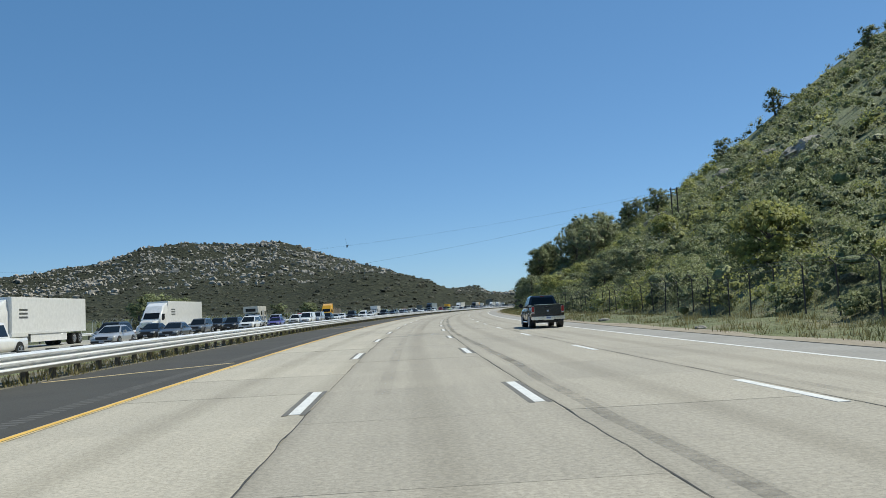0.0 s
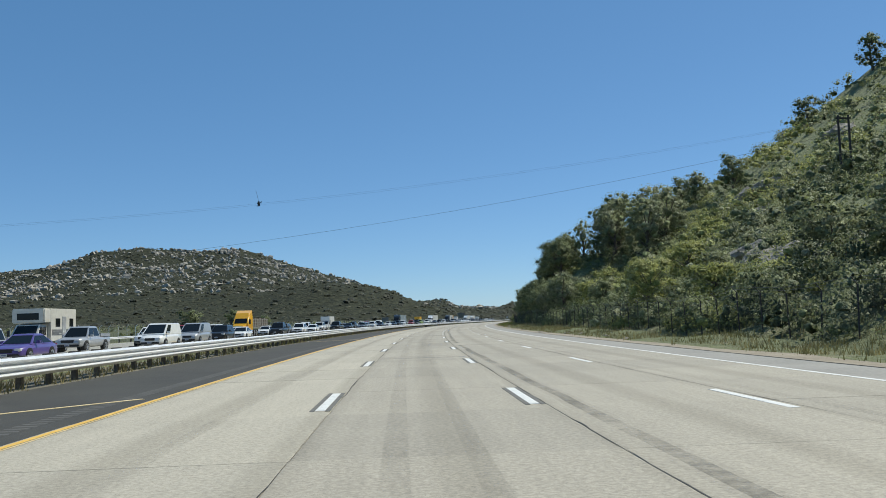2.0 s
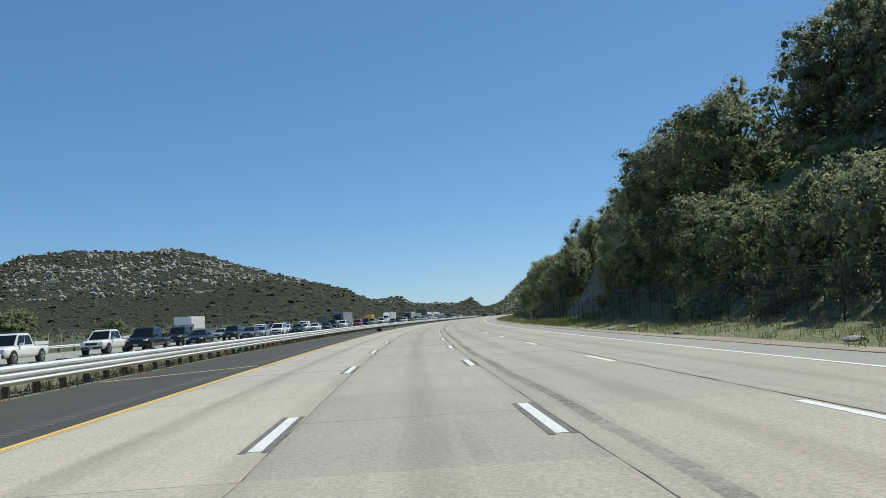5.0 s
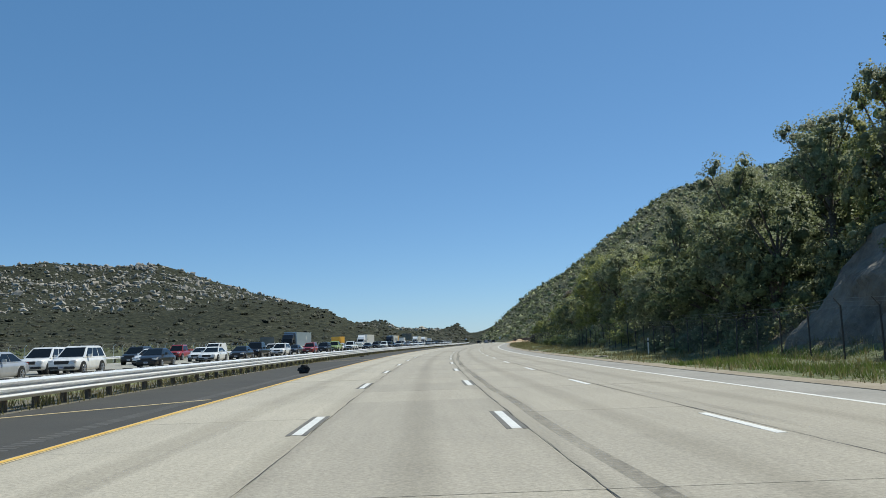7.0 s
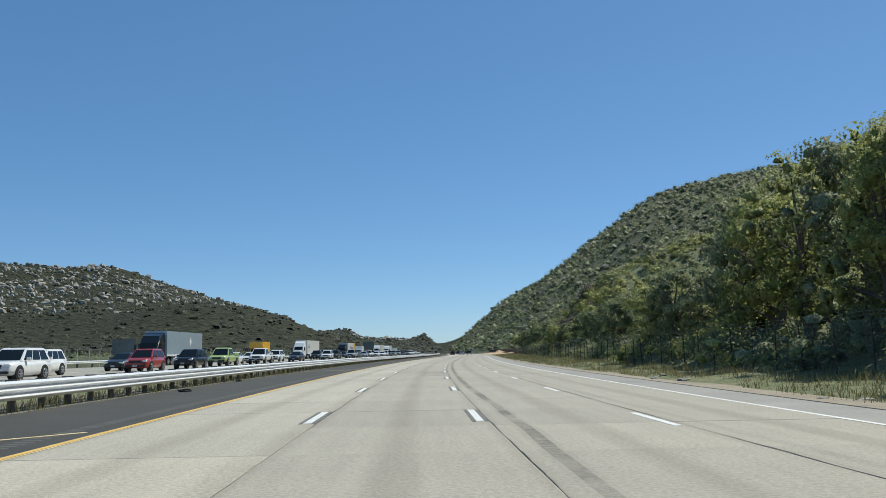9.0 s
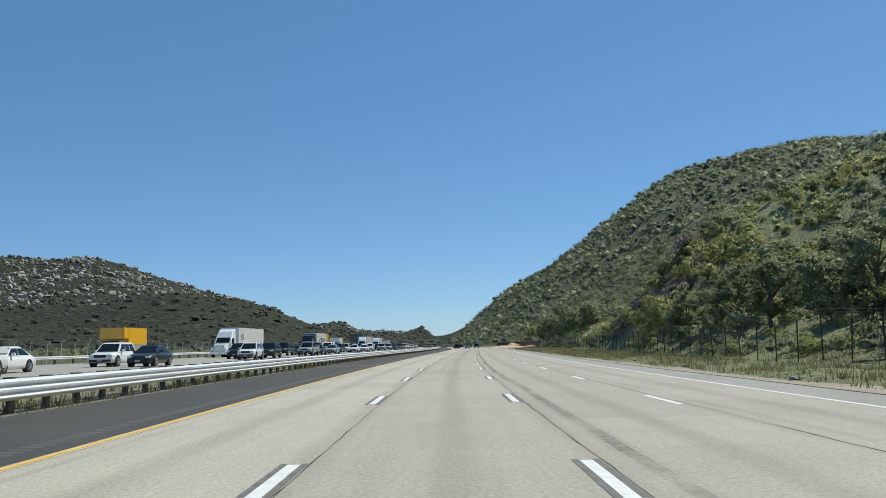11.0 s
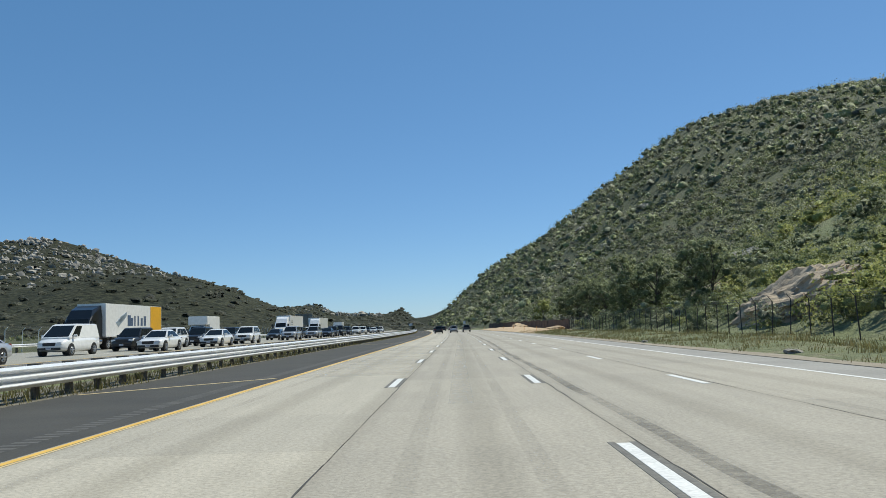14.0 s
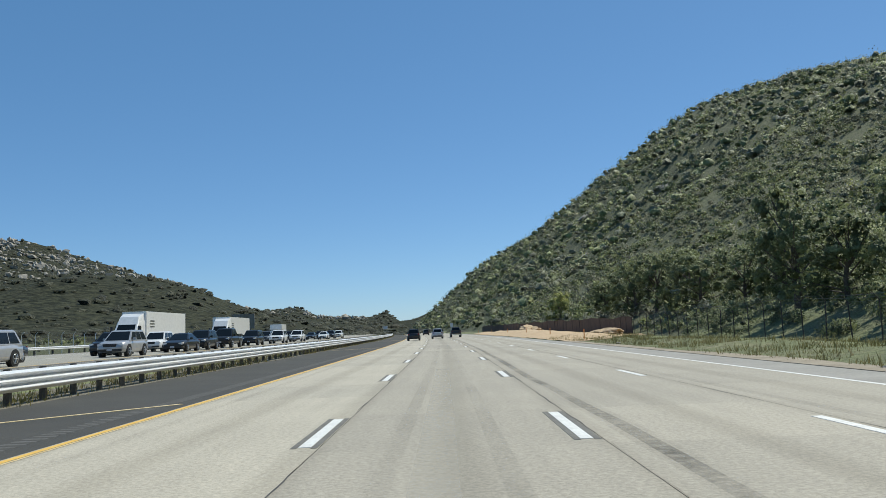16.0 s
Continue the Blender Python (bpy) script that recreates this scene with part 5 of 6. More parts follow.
def make_trailer(kind, m, label):
    """Box or flatbed trailer; y forward, kingpin end at y = 0."""
    tr = thing("semi_trailer", label, "trailer", m, QUEUE)
    if kind == "flat":
        part("deck", boxed(-1.27, 1.27, -12, 0, 1.2, 1.42, 0.02), STEEL_DULL, tr)
    else:
        side_paint = PAINT["bluegrey"] if kind == "blue" else PAINT["white"]
        part("box", boxed(-1.29, 1.29, -14.0, 0, 1.15, 4.08, 0.03), side_paint, tr)
        for side in (-1, 1):
            part("lower_rail", boxed(side * 1.3 - .012, side * 1.3 + .012, -14, 0, 1.12, 1.3), STEEL, tr)
            if kind == "mover":
                part("yellow_panel", boxed(side * 1.3 - .008, side * 1.3 + .008, -13.95, -10.9, 1.5, 4.04), PAINT["yellow"], tr, "bright yellow rear side panel")
                for i, (w, h) in enumerate(((.75, 1.0), (.5, .75), (.28, .95), (.36, .95), (.5, .75), (.55, .95))):
                    y = -5.0 - i * .82
                    part("letter_shape", boxed(side * 1.3 - .01, side * 1.3 + .01, y - w, y, 2.1, 2.1 + h), PAINT["blue"], tr)
                for i in range(3):
                    part("wing_shape", hull([(side * 1.3 + dx, -2.2 - .5 * i + dy, 2.4 + .25 * i + dz) for dx in (-.01, .012) for dy, dz in ((0, 0), (-1.6, .5), (-1.5, .1), (-.6, -.4))]), PAINT["bluegrey"], tr)
            if kind == "mark":
                for i in range(3):
                    part("letter_shape", boxed(side * 1.3 - .008, side * 1.3 + .008, -2.6, -1.2, 3.0 - .3 * i, 3.14 - .3 * i), PAINT["grey"], tr)
            if kind == "blue":
                part("emblem", hull([(side * 1.3 + dx, -9 + dy, 2.9 + dz) for dx in (-.01, .012) for dy, dz in ((0, .6), (.45, 0), (0, -.6), (-.45, 0))]), PAINT["white"], tr)
        part("door_frame", boxed(-1.3, 1.3, -14.04, -13.98, 1.2, 4.1), STEEL, tr)
        for side in (-1, 1):
            part("side_skirt", boxed(side * 1.22 - .02, side * 1.22 + .02, -10, -3.2, .45, 1.15), PAINT["white"], tr)
    for side in (-1, 1):
        part("landing_leg", boxed(side * .7 - .06, side * .7 + .06, -2.6, -2.45, .12, 1.2), STEEL_DULL, tr)
    add_wheels(tr, .5, .58, 1.24, (-10.4 if kind == "flat" else -11.6, -11.6 if kind == "flat" else -12.85))
    return tr


def make_box_truck(colour, m, label, category="truck"):
    car = thing("box_truck" if category == "truck" else "motorhome", label, category, m, QUEUE)
    cab_paint = PAINT[colour]
    part("hood", hull([(sx * w, y, z) for sx in (-1, 1) for w, y, z in ((.86, 3.35, .5), (.84, 3.35, 1.0), (.92, 2.3, 1.3), (1.0, 2.3, .5))]), cab_paint, car)
    part("cab", hull([(sx * w, y, z) for sx in (-1, 1) for w, y, z in ((1.0, 2.35, .5), (1.0, 2.35, 1.28), (.86, 1.65, 2.15), (1.0, .6, .5), (.92, .6, 2.2))]), cab_paint, car)
    part("windshield", patch((.94, 2.37, 1.32), (-.94, 2.37, 1.32), (-.84, 1.68, 2.1), (.84, 1.68, 2.1), .05, .95, .05, .95, .02), GLASS, car)
    part("cargo_box", boxed(-1.2, 1.2, -4.2, .55, .85, 3.35, 0.03), cab_paint, car)
    part("over_cab_box", boxed(-1.2, 1.2, .5, 1.7, 2.25, 3.35, 0.08), cab_paint, car)
    for side in (-1, 1):
        part("side_window", boxed(side * .97 - .03, side * .97 + .03, .9, 1.75, 1.35, 1.95, 0.02), GLASS, car)
        part("headlight", boxed(side * .66 - .15, side * .66 + .15, 3.2, 3.38, .75, .95, 0.03), HEAD_LENS, car)
        part("mirror", boxed(side * 1.18 - .1, side * 1.18 + .1, 2.2, 2.3, 1.3, 1.75, 0.02), BLACK_TRIM, car)
        part("side_band", boxed(side * 1.205 - .006, side * 1.205 + .006, -4.0, .3, 1.3, 1.75), PAINT["grey"] if colour == "cream" else PAINT["silver"], car)
        if category == "motorhome":
            for y0, y1, z0, z1 in ((-3.6, -2.9, 1.95, 2.6), (-1.1, -.3, 1.95, 2.6), (-2.2, -1.5, 1.05, 2.75)):
                part("cabin_window" if z0 > 1.5 else "entry_door", boxed(side * 1.21 - .02, side * 1.21 + .02, y0, y1, z0, z1, 0.01), GLASS if z0 > 1.5 else PAINT["silver"], car)
    if category == "motorhome":
        part("front_window", boxed(-.8, .8, 1.69, 1.73, 2.5, 3.0, 0.01), GLASS, car)
    part("grille", boxed(-.45, .45, 3.28, 3.38, .65, 1.0, 0.02), BLACK_TRIM, car)
    part("bumper", boxed(-.95, .95, 3.2, 3.45, .38, .58, 0.03), CHROME, car)
    part("chassis", boxed(-.4, .4, -4.0, 2.6, .5, .85), BLACK_TRIM, car)
    add_wheels(car, .4, .25, 1.0, (2.5,))
    add_wheels(car, .4, .48, 1.12, (-2.4,))
    return car


def lane_lat(lane, s):
    return float(opposite(-3.7 * "abcd".index(lane))(s))


def queue(text):
    """Vehicles of the jam: kind, colour, lane and place along the road, facing the walk."""
    for entry in text.split(";"):
        kind, colour, lane, s = entry.split()[:4]
        s = float(s)
        m = road_pose(s, lane_lat(lane, s) + float(rng.normal(0, 0.15)), float(opp_rise(s)), 180 + float(rng.normal(0, 0.8)))
        tone = TONE.get(colour, colour)
        label = f"{tone} {WORDS[kind]} queued on the opposite roadway"
        if kind == "semi":
            trailer = dict(yellow="flat", blue="blue", mover="mover").get(colour, "mark")
            make_semi("black" if colour in ("mover", "blue") else colour, m, f"{TONE.get(colour, colour) if colour not in ('mover', 'blue') else 'black'} {WORDS[kind]} with sleeper and roof fairing in the queue")
            words = dict(flat="flatbed trailer stacked with grey crates", blue="blue-grey box trailer with a white diamond emblem", mover="white moving trailer with a yellow rear panel", mark="white box trailer with small grey side marks")
            make_trailer(trailer, road_pose(s + 1.2, lane_lat(lane, s), float(opp_rise(s)), 180), words[trailer])
            if trailer == "flat":
                for i in range(7):
                    crate = thing("crate", "grey slatted crate stacked on the flatbed", "crate", road_pose(s + 2.6 + 1.55 * i, lane_lat(lane, s), 1.43 + float(opp_rise(s)), 180), "crates on the flatbed")
                    part("crate_body", boxed(-1.05, 1.05, -.66, .66, 0, 1.25 + .1 * (i % 2), 0.02), WOOD, crate)
                    for z in (.15, .6, 1.05):
                        part("slat", boxed(-1.08, 1.08, -.69, .69, z, z + .12), STEEL_DULL, crate)
        elif kind in ("box", "rv"):
            make_box_truck(colour, m, label, CATEGORY[kind])
        else:
            make_car(kind, colour, m, label)


queue("pickup white a 43.1;sedan silver a 60.7;semi white d 64.9;suv dark b 70.7;sedan grey a 74.5;sedan dark b 79.7;suv grey b 95.1;semi white d 101.9;suv white a 102.4;suv dark b 108.8;suv dark c 115.6;sedan purple a 118.1;pickup silver b 121;pickup silver b 135.2;rv cream c 136.8")
queue("van white a 141.2;suv white b 150.5;van silver a 152.2;suv dark a 161.6;suv white b 164.5;sedan white a 170.2;pickup red c 172.3;sedan white b 181.6;pickup white c 186.3;pickup dark a 192.2;sedan white b 199.8;semi yellow c 200.4;suv white a 206.2;suv grey b 214.4;sedan white a 219;pickup white b 232.1")
queue("pickup white b 247.4;pickup black a 247.5;sedan black a 261.5;pickup dark b 267.7;sedan grey a 282.7;suv dark b 288.4;sedan silver a 290.6;box white d 294.2;sedan silver c 297.6;suv white a 300.5;suv white b 303.8;sedan dark a 314.7;sedan white b 324.8;suv dark c 331.1;sedan white a 331.7")
queue("sedan white b 339.1;sedan dark a 341.8;pickup black a 348.5;pickup red d 354.4;van white c 357.5;sedan dark b 362.6;suv white a 363.1;suv white b 373.5;sedan white c 381.3;suv red a 382.9;sedan dark b 388.4;suv black a 394.4;pickup lime a 406.3;semi blue d 416.1;pickup white a 422.1")
queue("sedan white b 424;sedan white b 433.5;sedan dark a 446;suv white b 448.6;box yellow d 468.1;suv white a 474;suv dark a 482.1;suv dark b 482.9;pickup dark b 489.9;semi white d 503.7;pickup silver a 504.1;pickup dark b 506.9;sedan dark a 512.4;sedan white c 511.8;sedan dark b 516.1")
queue("sedan silver a 525;pickup black b 530.3;van white b 543.2;sedan white a 548.6;suv dark b 554;suv white b 561.8;semi mover d 562.1;sedan white a 562.6;suv dark b 569.8;suv white a 575.9;sedan dark c 577.9;suv dark b 582;suv silver a 596.6;box white d 596.8;sedan dark b 605.4")
queue("suv silver a 614.9;suv dark b 622.7;sedan dark a 627.1;suv white b 633.2;suv dark a 633.8;pickup dark a 642.5;sedan dark b 646.2;semi white d 647;sedan dark b 652.6;suv dark a 656.5;suv white a 671;suv grey b 682.2;semi white d 684.8;suv white a 689.6;suv dark b 704.3")
queue("sedan dark b 732.4;suv dark b 749;suv white a 753;suv grey b 774;sedan white a 722;suv dark a 738;box white d 736")

AHEAD = "traffic ahead on the near lanes"
for kind, colour, s, lat in (("suv", "black", 689, -3.75), ("suv", "silver", 706, 0.1), ("pickup", "dark", 722, 3.9), ("sedan", "dark", 790, -3.7), ("suv", "dark", 830, 0.2), ("sedan", "grey", 850, 4.0), ("suv", "black", 880, 7.4)):
    make_car(kind, colour, road_pose(s, lat, 0.0), f"{TONE.get(colour, colour)} {WORDS[kind]} driving ahead on the pale concrete lanes", AHEAD)


def near_pickup(m):
    """The dark crew-cab pickup in the outer lane."""
    car = thing("pickup_truck", "dark blue-black crew-cab pickup with chrome rear bumper", "pickup truck", m)
    paint = plain("blue_black_paint", (0.006, 0.008, 0.014), 0.22, 0.0, 0.8)
    part("body", loft([(2.92, .62, .92, .80), (2.82, .50, 1.10, .93), (2.3, .44, 1.20, .99), (1.3, .42, 1.24, 1.0), (.2, .42, 1.24, 1.0), (-.95, .42, 1.24, 1.0), (-1.0, .44, 1.30, 1.0), (-2.0, .46, 1.32, 1.0), (-2.8, .50, 1.33, .985), (-2.86, .58, 1.30, .96)]), paint, car, smooth=True)
    cabin(car, paint, (-.92, 1.52, 1.22, .93), (-.72, .62, 1.93, .72), 2)
    part("bed_liner", boxed(-.80, .80, -2.74, -1.04, 1.28, 1.345), BLACK_TRIM, car)
    for x0, x1 in ((-.96, -.84), (.84, .96)):
        part("bed_rail", boxed(x0, x1, -2.84, -1.0, 1.28, 1.39, 0.02), paint, car)
    gate = part("tailgate", boxed(-.80, .80, -2.905, -2.82, .80, 1.40, 0.03), paint, car)
    part("gate_handle", boxed(-.16, .16, -2.925, -2.90, 1.20, 1.29, 0.01), BLACK_TRIM, gate)
    part("emblem", hull([(x, y, z) for y in (-2.925, -2.90) for x, z in ((-.06, 1.07), (.06, 1.07), (.07, 1.01), (0, .94), (-.07, 1.01))]), PLATE_GREY, gate)
    part("gate_strip", boxed(-.78, .78, -2.92, -2.84, 1.385, 1.415, 0.01), CHROME, gate)
    bm = bmesh.new()
    for x0, x1, z0 in ((-1.0, -.32, .50), (.32, 1.0, .50), (-.34, .34, .47)):
        add_box(bm, x0, x1, -3.12, -2.82, z0, .70, 0.04)
    bumper = part("rear_bumper", bm, CHROME, car, "chrome step bumper")
    plate = part("number_plate", boxed(-.16, .16, -3.135, -3.115, .55, .69), PLATE_GREY, bumper)
    part("plate_bar", boxed(-.12, .12, -3.142, -3.134, .59, .65), BAR_GREY, plate)
    for side in (-1, 1):
        tail = part("tail_light", boxed(side * .89 - .085, side * .89 + .085, -2.925, -2.74, .88, 1.30, 0.02), TAIL_RED, car)
        part("lamp_surround", boxed(side * .89 - .095, side * .89 + .095, -2.905, -2.75, .87, 1.31, 0.02), CHROME, tail)
        part("reverse_lamp", boxed(side * .89 - .05, side * .89 + .05, -2.930, -2.92, .91, .96), HEAD_LENS, tail)
        part("headlight", boxed(side * .78 - .15, side * .78 + .15, 2.66, 2.9, .85, 1.05, 0.03), HEAD_LENS, car)
        mirror = part("mirror", boxed(side * 1.14 - .13, side * 1.14 + .13, .95, 1.12, 1.26, 1.50, 0.05), BLACK_TRIM, car)
        part("mirror_arm", boxed(side * .98 - .08, side * .98 + .08, 1.0, 1.08, 1.26, 1.32), BLACK_TRIM, mirror)
        bm = bmesh.new()
        add_tube(bm, (side * .99, -1.05, .36), (side * .99, 1.2, .36), .05, n=10)
        part("side_step", bm, CHROME, car)
        for y in (-1.82, 1.88):
            bm, rings = bmesh.new(), []
            for i in range(10):
                a = math.pi * i / 9
                rings.append([bm.verts.new((side * .90 + dx, y + rr * math.cos(a), .42 + rr * math.sin(a))) for dx, rr in ((0, .46), (side * .125, .46), (side * .125, .54), (0, .54))])
            for q0, q1 in zip(rings, rings[1:]):
                for e in range(4):
                    bm.faces.new((q0[e], q0[(e + 1) % 4], q1[(e + 1) % 4], q1[e]))
            bm.faces.new(rings[0])
            bm.faces.new(rings[-1])
            bmesh.ops.recalc_face_normals(bm, faces=bm.faces[:])
            part("arch_flare", bm, paint, car)
        for y in (-.35, .45):
            part("door_handle", boxed(side * 1.0 - .02, side * 1.0 + .025, y - .1, y + .1, 1.08, 1.13, 0.01), CHROME, car)
        for y in (-.93, .02, 1.25):
            part("door_seam", boxed(side * .998 - .008, side * .998 + .004, y - .008, y + .008, .5, 1.2), BLACK_TRIM, car)
        bm = bmesh.new()
        add_tube(bm, (side * .62, -3.05, .42), (side * .62, -2.5, .42), .06, n=12)
        part("exhaust_tip", bm, BLACK_TRIM, car)
    for y in (-1.82, 1.88):
        for side in (-1, 1):
            part("wheel_well", add_tube(bmesh.new(), (side * .68, y, .43), (side * 1.003, y, .43), .47, n=24), BLACK_TRIM, car)
    part("underbody", boxed(-.7, .7, -2.7, 2.5, .32, .5, 0.05), BLACK_TRIM, car)
    part("roof_lamp", boxed(-.12, .12, -.77, -.70, 1.90, 1.93, 0.01), TAIL_RED, car)
    add_wheels(car, .43, .28, 1.01, (-1.82, 1.88))
    return car


near_pickup(road_pose(53.3, 8.05, 0.0))


# ---- overhead wires, poles, signs, markers, litter ----
def cable(name, a, b, sag, radius, label, parent=None):
    """One hanging tube."""
    a, b = Vector(a), Vector(b)
    pts = [a.lerp(b, t) - Vector((0, 0, 4 * sag * t * (1 - t))) for t in np.linspace(0, 1, 33)]
    side = (b - a).cross(Vector((0, 0, 1))).normalized()
    v = [p + side * radius * math.cos(q) + Vector((0, 0, radius * math.sin(q))) for p in pts for q in (0.5, 2.1, 3.7, 5.3)]
    f = [(4 * i + k, 4 * i + 4 + k, 4 * i + 4 + (k + 1) % 4, 4 * i + (k + 1) % 4) for i in range(len(pts) - 1) for k in range(4)]
    return tagged(from_arrays(name, [tuple(p) for p in v], f, BLACK_TRIM), label, "cable")


def at_road(s, lat, z):
    x, y = spot(s, lat)
    return (float(x), float(y), z)


pole = thing("utility_pole", "dark timber H-frame utility pole on the slope", "utility pole", road_pose(159.5, 45.0, float(near_height(159.5, 45.0)) - 1.0))
for x in (-.55, .55):
    bm = bmesh.new()
    add_tube(bm, (x, 0, -1.5), (x, 0, 7.4), .15, .11, 10)
    part("pole_shaft", bm, POLE_WOOD, pole)
part("crossarm", boxed(-.8, .8, -.07, .07, 7.0, 7.15, 0.01), POLE_WOOD, pole)
top = near_height(159.5, 45.0) - 1.0
far_pole = thing("utility_pole", "tall dark timber utility pole beyond the far fence", "utility pole", road_pose(158, -112, float(near_height(158, -112))))
bm = bmesh.new()
add_tube(bm, (0, 0, -1.5), (0, 0, 14.4), .18, .12, 10)
part("pole_shaft", bm, POLE_WOOD, far_pole)
part("crossarm", boxed(-.07, .07, -1.2, 1.2, 13.7, 13.9, 0.01), POLE_WOOD, far_pole)
cable("overhead_cable", at_road(158, -112, 6.4), at_road(159.5, 45.0, float(top) + 5.6), 4.6, 0.014, "single dark overhead cable crossing above the freeway")
for off in (-.5, .5):
    cable("overhead_wire", at_road(158 + off, -112, 13.9), at_road(159.5 + off, 45.0, float(top) + 7.1), 4.6, 0.006, "thin overhead power wire crossing above the freeway")
marker = thing("wire_marker", "small dark object hanging by a cord from the overhead wire", "marker", pose(*at_road(157.2, -16.4, 14.05)))
part("cord", add_tube(bmesh.new(), (-.28, 0, 1.25), (0, 0, .1), .012, n=5), BLACK_TRIM, marker)
part("body", hull([(x, y, z) for y in (-.05, .05) for x, z in ((-.10, .12), (.06, .16), (.12, -.28), (-.04, -.34), (-.16, -.1))]), BLACK_TRIM, marker)
part("arm", hull([(x, y, z) for y in (-.02, .02) for x, z in ((.05, -.12), (.34, .10), (.30, .16), (.04, -.02))]), BLACK_TRIM, marker)
part("foot", hull([(x, y, z) for y in (-.02, .02) for x, z in ((-.22, -.30), (.10, -.26), (.10, -.34), (-.2, -.36))]), BLACK_TRIM, marker)

sign = thing("road_sign", "grey back of a road sign on two posts", "road sign", road_pose(424, -39.0, float(opp_rise(424))))
part("panel", boxed(-1.5, 1.5, -.03, .03, 1.3, 3.3, 0.01), STEEL_DULL, sign)
for x in (-1.0, 1.0):
    part("post", boxed(x - .06, x + .06, .03, .15, -.3, 3.2), WOOD, sign)
sign = thing("message_sign", "dark framed back of a large overhead message sign", "road sign", road_pose(790, -50.0, 0.3))
part("panel", boxed(-3.0, 3.0, -.1, .1, 3.4, 7.4, 0.02), STEEL_DULL, sign)
for x in (-3.0, -1.0, 1.0, 3.0):
    part("brace", boxed(x - .07, x + .07, -.35, -.1, 3.3, 7.5), STEEL_DULL, sign)
for x in (-2.0, 2.0):
    part("post", boxed(x - .16, x + .16, -.2, .2, -.6, 3.5), STEEL_DULL, sign)
for s, lat, w, h, z in ((835, -13.0, 1.2, .9, 2.4), (760, -36, 1.6, 1.2, 2.2), (905, 13.5, 1.2, 1.5, 2.6), (845, -12.6, .9, .9, 2.6)):
    sign = thing("road_sign", "small pale road sign on a slim post", "road sign", road_pose(s, lat))
    part("panel", boxed(-w / 2, w / 2, -.02, .02, z, z + h, 0.01), PLATE_GREY, sign)
    part("post", boxed(-.05, .05, .02, .1, -.3, z + h), STEEL_DULL, sign)
ORANGE = plain("orange_plastic", (0.75, 0.32, 0.10), 0.6)
for s, lat in ((305.5, 15.4),):
    d = thing("delineator", "white flexible marker post with a dark band", "marker post", road_pose(s, lat, float(near_height(s, lat))))
    part("blade", boxed(-.05, .05, -.012, .012, -.1, 1.15, 0.005), PAINT["white"], d)
    part("band", boxed(-.052, .052, -.015, .015, .85, .95), BLACK_TRIM, d)
for s in (643, 668, 695, 725, 760, 800):
    lat = 14.3
    d = thing("delineator", "thin pale orange marker post beside the graded fill", "marker post", road_pose(s, lat, float(near_height(s, lat))), "marker posts by the fill")
    part("blade", boxed(-.05, .05, -.02, .02, -.1, 1.1, 0.005), ORANGE, d)

# graded tan fill with a heap
bm = bmesh.new()
ss, ll = np.linspace(636, 800, 60), np.linspace(11.9, 21, 9)
vs = [[bm.verts.new((*spot(s, l), float(near_height(s, l)) + 0.05 + 0.5 * math.sin(math.pi * min(1, max(0, (s - 636) / 164))) * math.sin(math.pi * (l - 11.9) / 9.1) + 0.06 * float(lattice(np.array(s * .7), np.array(l * .9), 5)))) for l in ll] for s in ss]
for a, b in zip(vs, vs[1:]):
    for j in range(len(ll) - 1):
        bm.faces.new((a[j], a[j + 1], b[j + 1], b[j]))
bmesh.ops.recalc_face_normals(bm, faces=bm.faces[:])
fill = tagged(part("graded_fill", bm, TAN, smooth=True), "freshly graded tan earth beside the shoulder", "earth", kind="structure")
rock(725, 18.5, 2.6, 4.5, 1.5, 0.1, 0, TAN, "heap of loose tan earth beside the shoulder", 60, "earth_heap")
rock(657, 19.5, 1.8, 3.5, .8, 0.1, 10, TAN, "low heap of tan earth at the fence end", 61, "earth_heap")

# torn tyre scraps and stones
for i, (s, lat, q) in enumerate(((294.6, -6.45, .42), (352, -9.2, .35), (365, -9.9, .3))):
    ob = rock(s, lat, q * .8, q * .5, q * (.62 if i == 0 else .25), 0.05 + q * (.45 if i == 0 else .15), 40 * i, TYRE, "torn tyre scrap", 90 + i, "tyre_scrap", 0, 3)
    tagged(ob, "torn black tyre scrap lying on the inner shoulder", "litter")
for i in range(46):
    s, lat = float(gen.uniform(20, 630)), float(gen.uniform(11.7, 13.5))
    q = float(gen.uniform(.08, .3))
    rock(s, lat, q * 1.5, q, q * .5, 0.03, 50 * i, ROCK, "small stone lying along the crumbling verge edge", 80 + i % 9, "stone", 0, 2)


# ---- grass ----
def tufts(name, s, lat, z, lo, hi, gen, label, material=GRASS):
    n, k = len(s), 5
    x, y = spot(s, lat)
    c = np.stack([x, y, z], 1)[:, None] + np.concatenate([gen.normal(scale=.16, size=(n, k, 2)), np.zeros((n, k, 1))], 2)
    h = (lo + (hi - lo) * gen.uniform(size=(n, 1)) ** 2) * gen.uniform(.6, 1.1, size=(n, k))
    a = gen.uniform(0, 6.28, size=(n, k))
    side = np.stack([np.cos(a), np.sin(a), 0 * a], 2) * (0.010 + 0.035 * h[..., None])
    tip = c + np.stack([gen.normal(scale=.3, size=(n, k)) * h, gen.normal(scale=.3, size=(n, k)) * h, h], 2)
    v = np.stack([c - side, c + side, tip], 2).reshape(-1, 3)
    ob = from_arrays(name, v, np.arange(len(v)).reshape(-1, 3), material)
    return tagged(ob, label, "grass", "", "stuff")


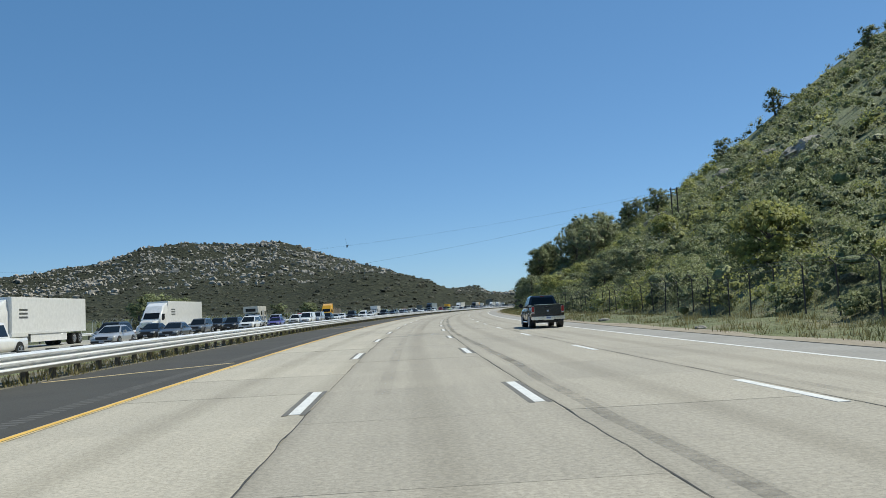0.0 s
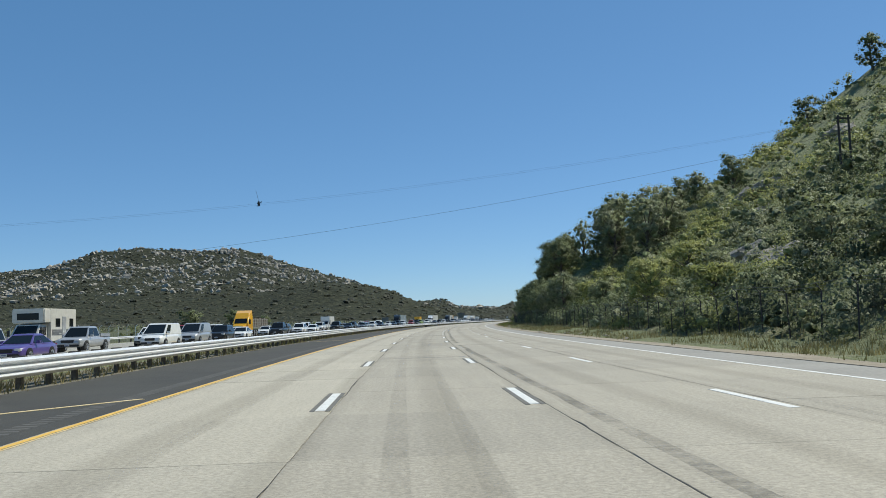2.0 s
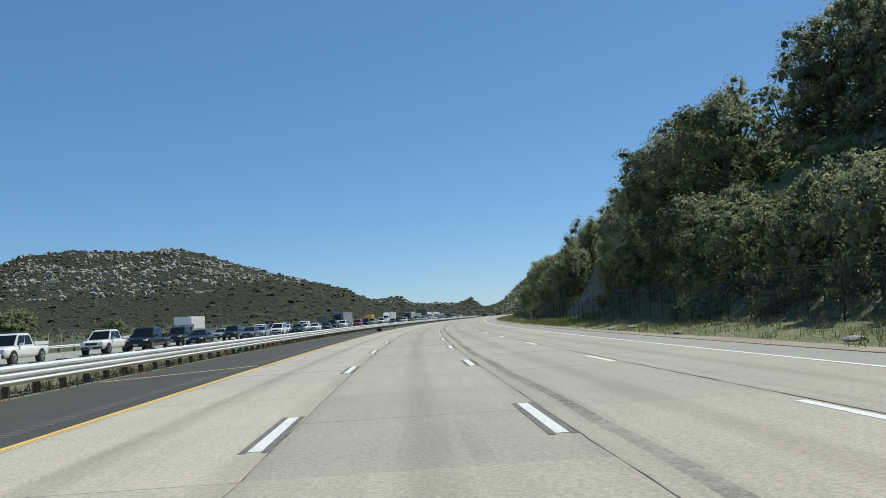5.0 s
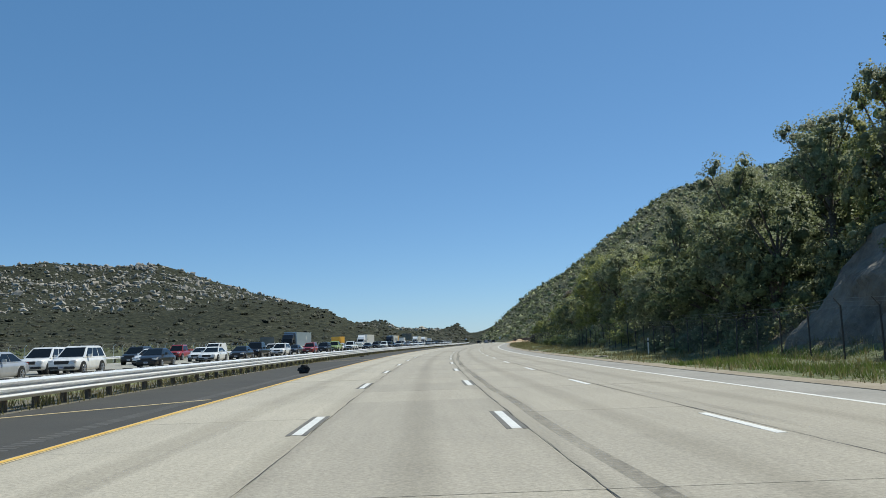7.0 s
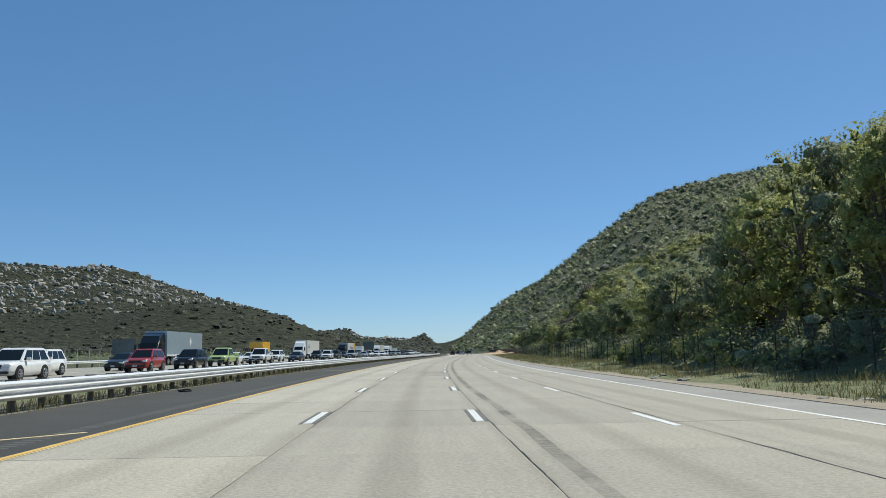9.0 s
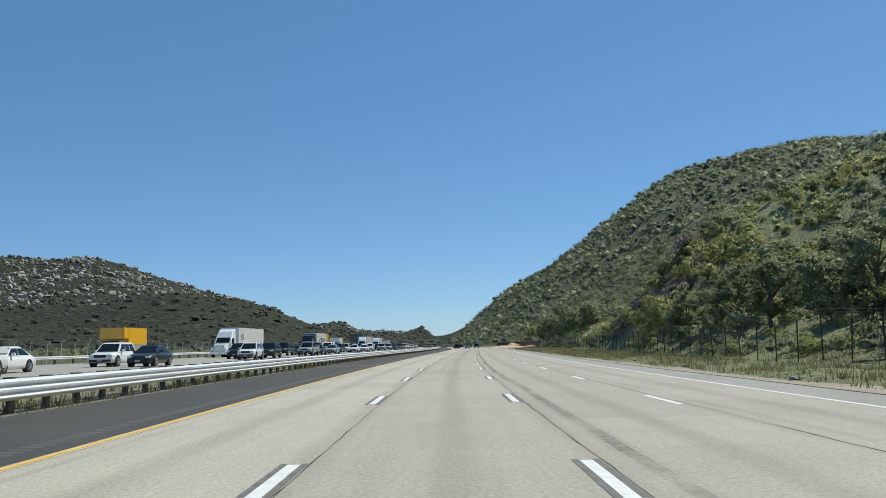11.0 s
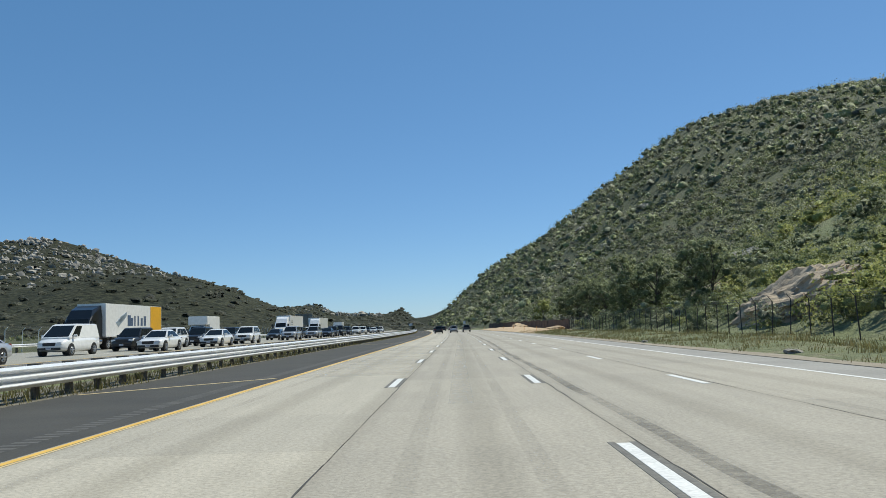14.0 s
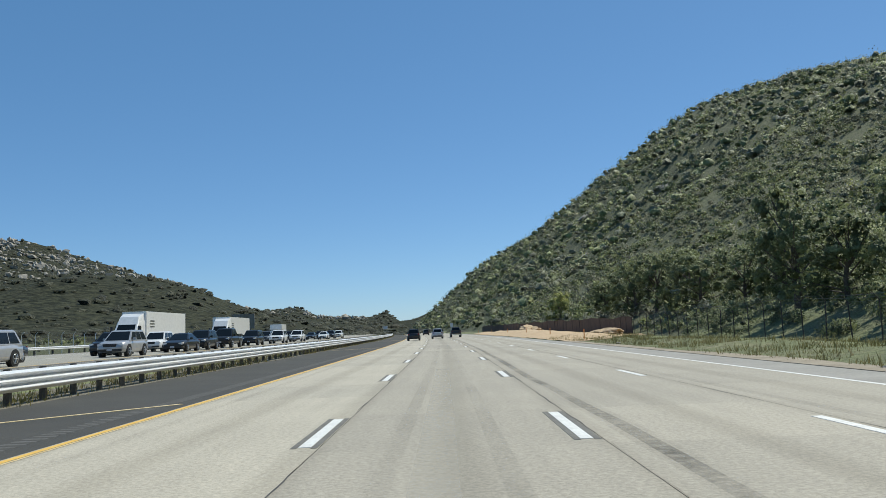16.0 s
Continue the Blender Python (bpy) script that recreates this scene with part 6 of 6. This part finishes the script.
n = 34000
s = gen.uniform(-10, 660, n)
lat = 12.1 + 7.5 * gen.uniform(size=n) ** 0.9
keep = (fbm(s / 6, lat / 3, 3, 15) + 0.25 * (lat - 12.6) > -0.25)
s, lat = s[keep], lat[keep]
tufts("verge_grass", s, lat, near_height(s, lat) - .02, .05, .46, gen, "patchy green and straw-coloured verge grass")
s = gen.uniform(256, 292, 5200)
lat = 12.9 + 5.6 * gen.uniform(size=len(s))
keep = fbm(s / 5, lat / 3, 2, 25) > -0.5
s, lat = s[keep], lat[keep]
tufts("mound_grass", s, lat, near_height(s, lat) - .02, .10, .40, gen, "fresh green grass in front of the rock cut", FRESH_GRASS)
s, lat = gen.uniform(-10, 900, 16000), -gen.uniform(10.4, 13.0, 16000)
keep = fbm(s / 9, lat, 3, 18) > -0.6
s, lat = s[keep], lat[keep]
tufts("median_weeds", s, lat, np.full(len(s), -.02), .08, .42, gen, "dry weeds growing under the median guardrail")


# ---- concrete slabs, last ----
J_L, J_R, J_Q = LINE_L + JOINT_OFF, LINE_R + JOINT_OFF, LINE_Q + JOINT_OFF
LANES = ((-5.66, J_L), (J_L, J_R), (J_R, J_Q), (J_Q, 9.42))
SLAB, GAP = 4.6, 0.005


def slab_mesh(a, b, material):
    w = b - a
    xs = [-w / 2 + GAP, -w / 2 + GAP + .03, -w / 4, 0, w / 4, w / 2 - GAP - .03, w / 2 - GAP]
    v = [(x, y, -0.004 if i in (0, 6) else 0.0) for y in (0.0005, SLAB - 0.0005) for i, x in enumerate(xs)]
    v += [(x, y, -0.03) for y in (0.0005, SLAB - 0.0005) for x in (xs[0], xs[-1])]
    f = [(i, i + 1, i + 8, i + 7) for i in range(6)] + [(14, 15, 6, 5, 4, 3, 2, 1, 0), (16, 7, 8, 9, 10, 11, 12, 13, 17), (14, 0, 7, 16), (6, 15, 17, 13)]
    me = bpy.data.meshes.new("slab")
    me.from_pydata(v, [], f)
    me.materials.append(material)
    at = me.attributes.new("across", 'FLOAT', 'POINT')
    at.data.foreach_set("value", [p[0] for p in v])
    at = me.attributes.new("along", 'FLOAT', 'POINT')
    at.data.foreach_set("value", [p[1] for p in v])
    me.update()
    return me


pave = tagged(new("concrete_pavement"), "pale worn concrete lanes of jointed slabs", "road", kind="structure")
rest_v, rest_f, rest_a, rest_s = [], [], [], []
for a, b in LANES:
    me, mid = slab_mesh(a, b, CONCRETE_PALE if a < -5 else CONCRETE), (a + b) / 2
    for n in range(-14, 300):
        s = 2.3 + n * SLAB
        if 0 <= n < 75:
            o = new("slab", me)
            o.parent, o.matrix_basis = pave, road_pose(s, mid, float(rng.normal(0, 0.0015)))
        else:
            base = len(rest_v)
            for t in (0.0005, SLAB - 0.0005):
                for l in (a + GAP, (3 * a + b) / 4, mid, (a + 3 * b) / 4, b - GAP):
                    x, y = spot(s + t, l)
                    rest_v.append((x, y, 0.0))
                    rest_a.append(l - mid)
                    rest_s.append(s + t)
            rest_f += [(base + i, base + i + 1, base + i + 6, base + i + 5) for i in range(4)]
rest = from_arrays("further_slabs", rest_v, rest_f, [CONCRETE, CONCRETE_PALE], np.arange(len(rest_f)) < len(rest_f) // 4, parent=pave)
at_ = rest.data.attributes.new("across", 'FLOAT', 'POINT')
at_.data.foreach_set("value", np.asarray(rest_a, np.float32))
at_ = rest.data.attributes.new("along", 'FLOAT', 'POINT')
at_.data.foreach_set("value", np.asarray(rest_s, np.float32))
tagged(rest, kind="stuff")
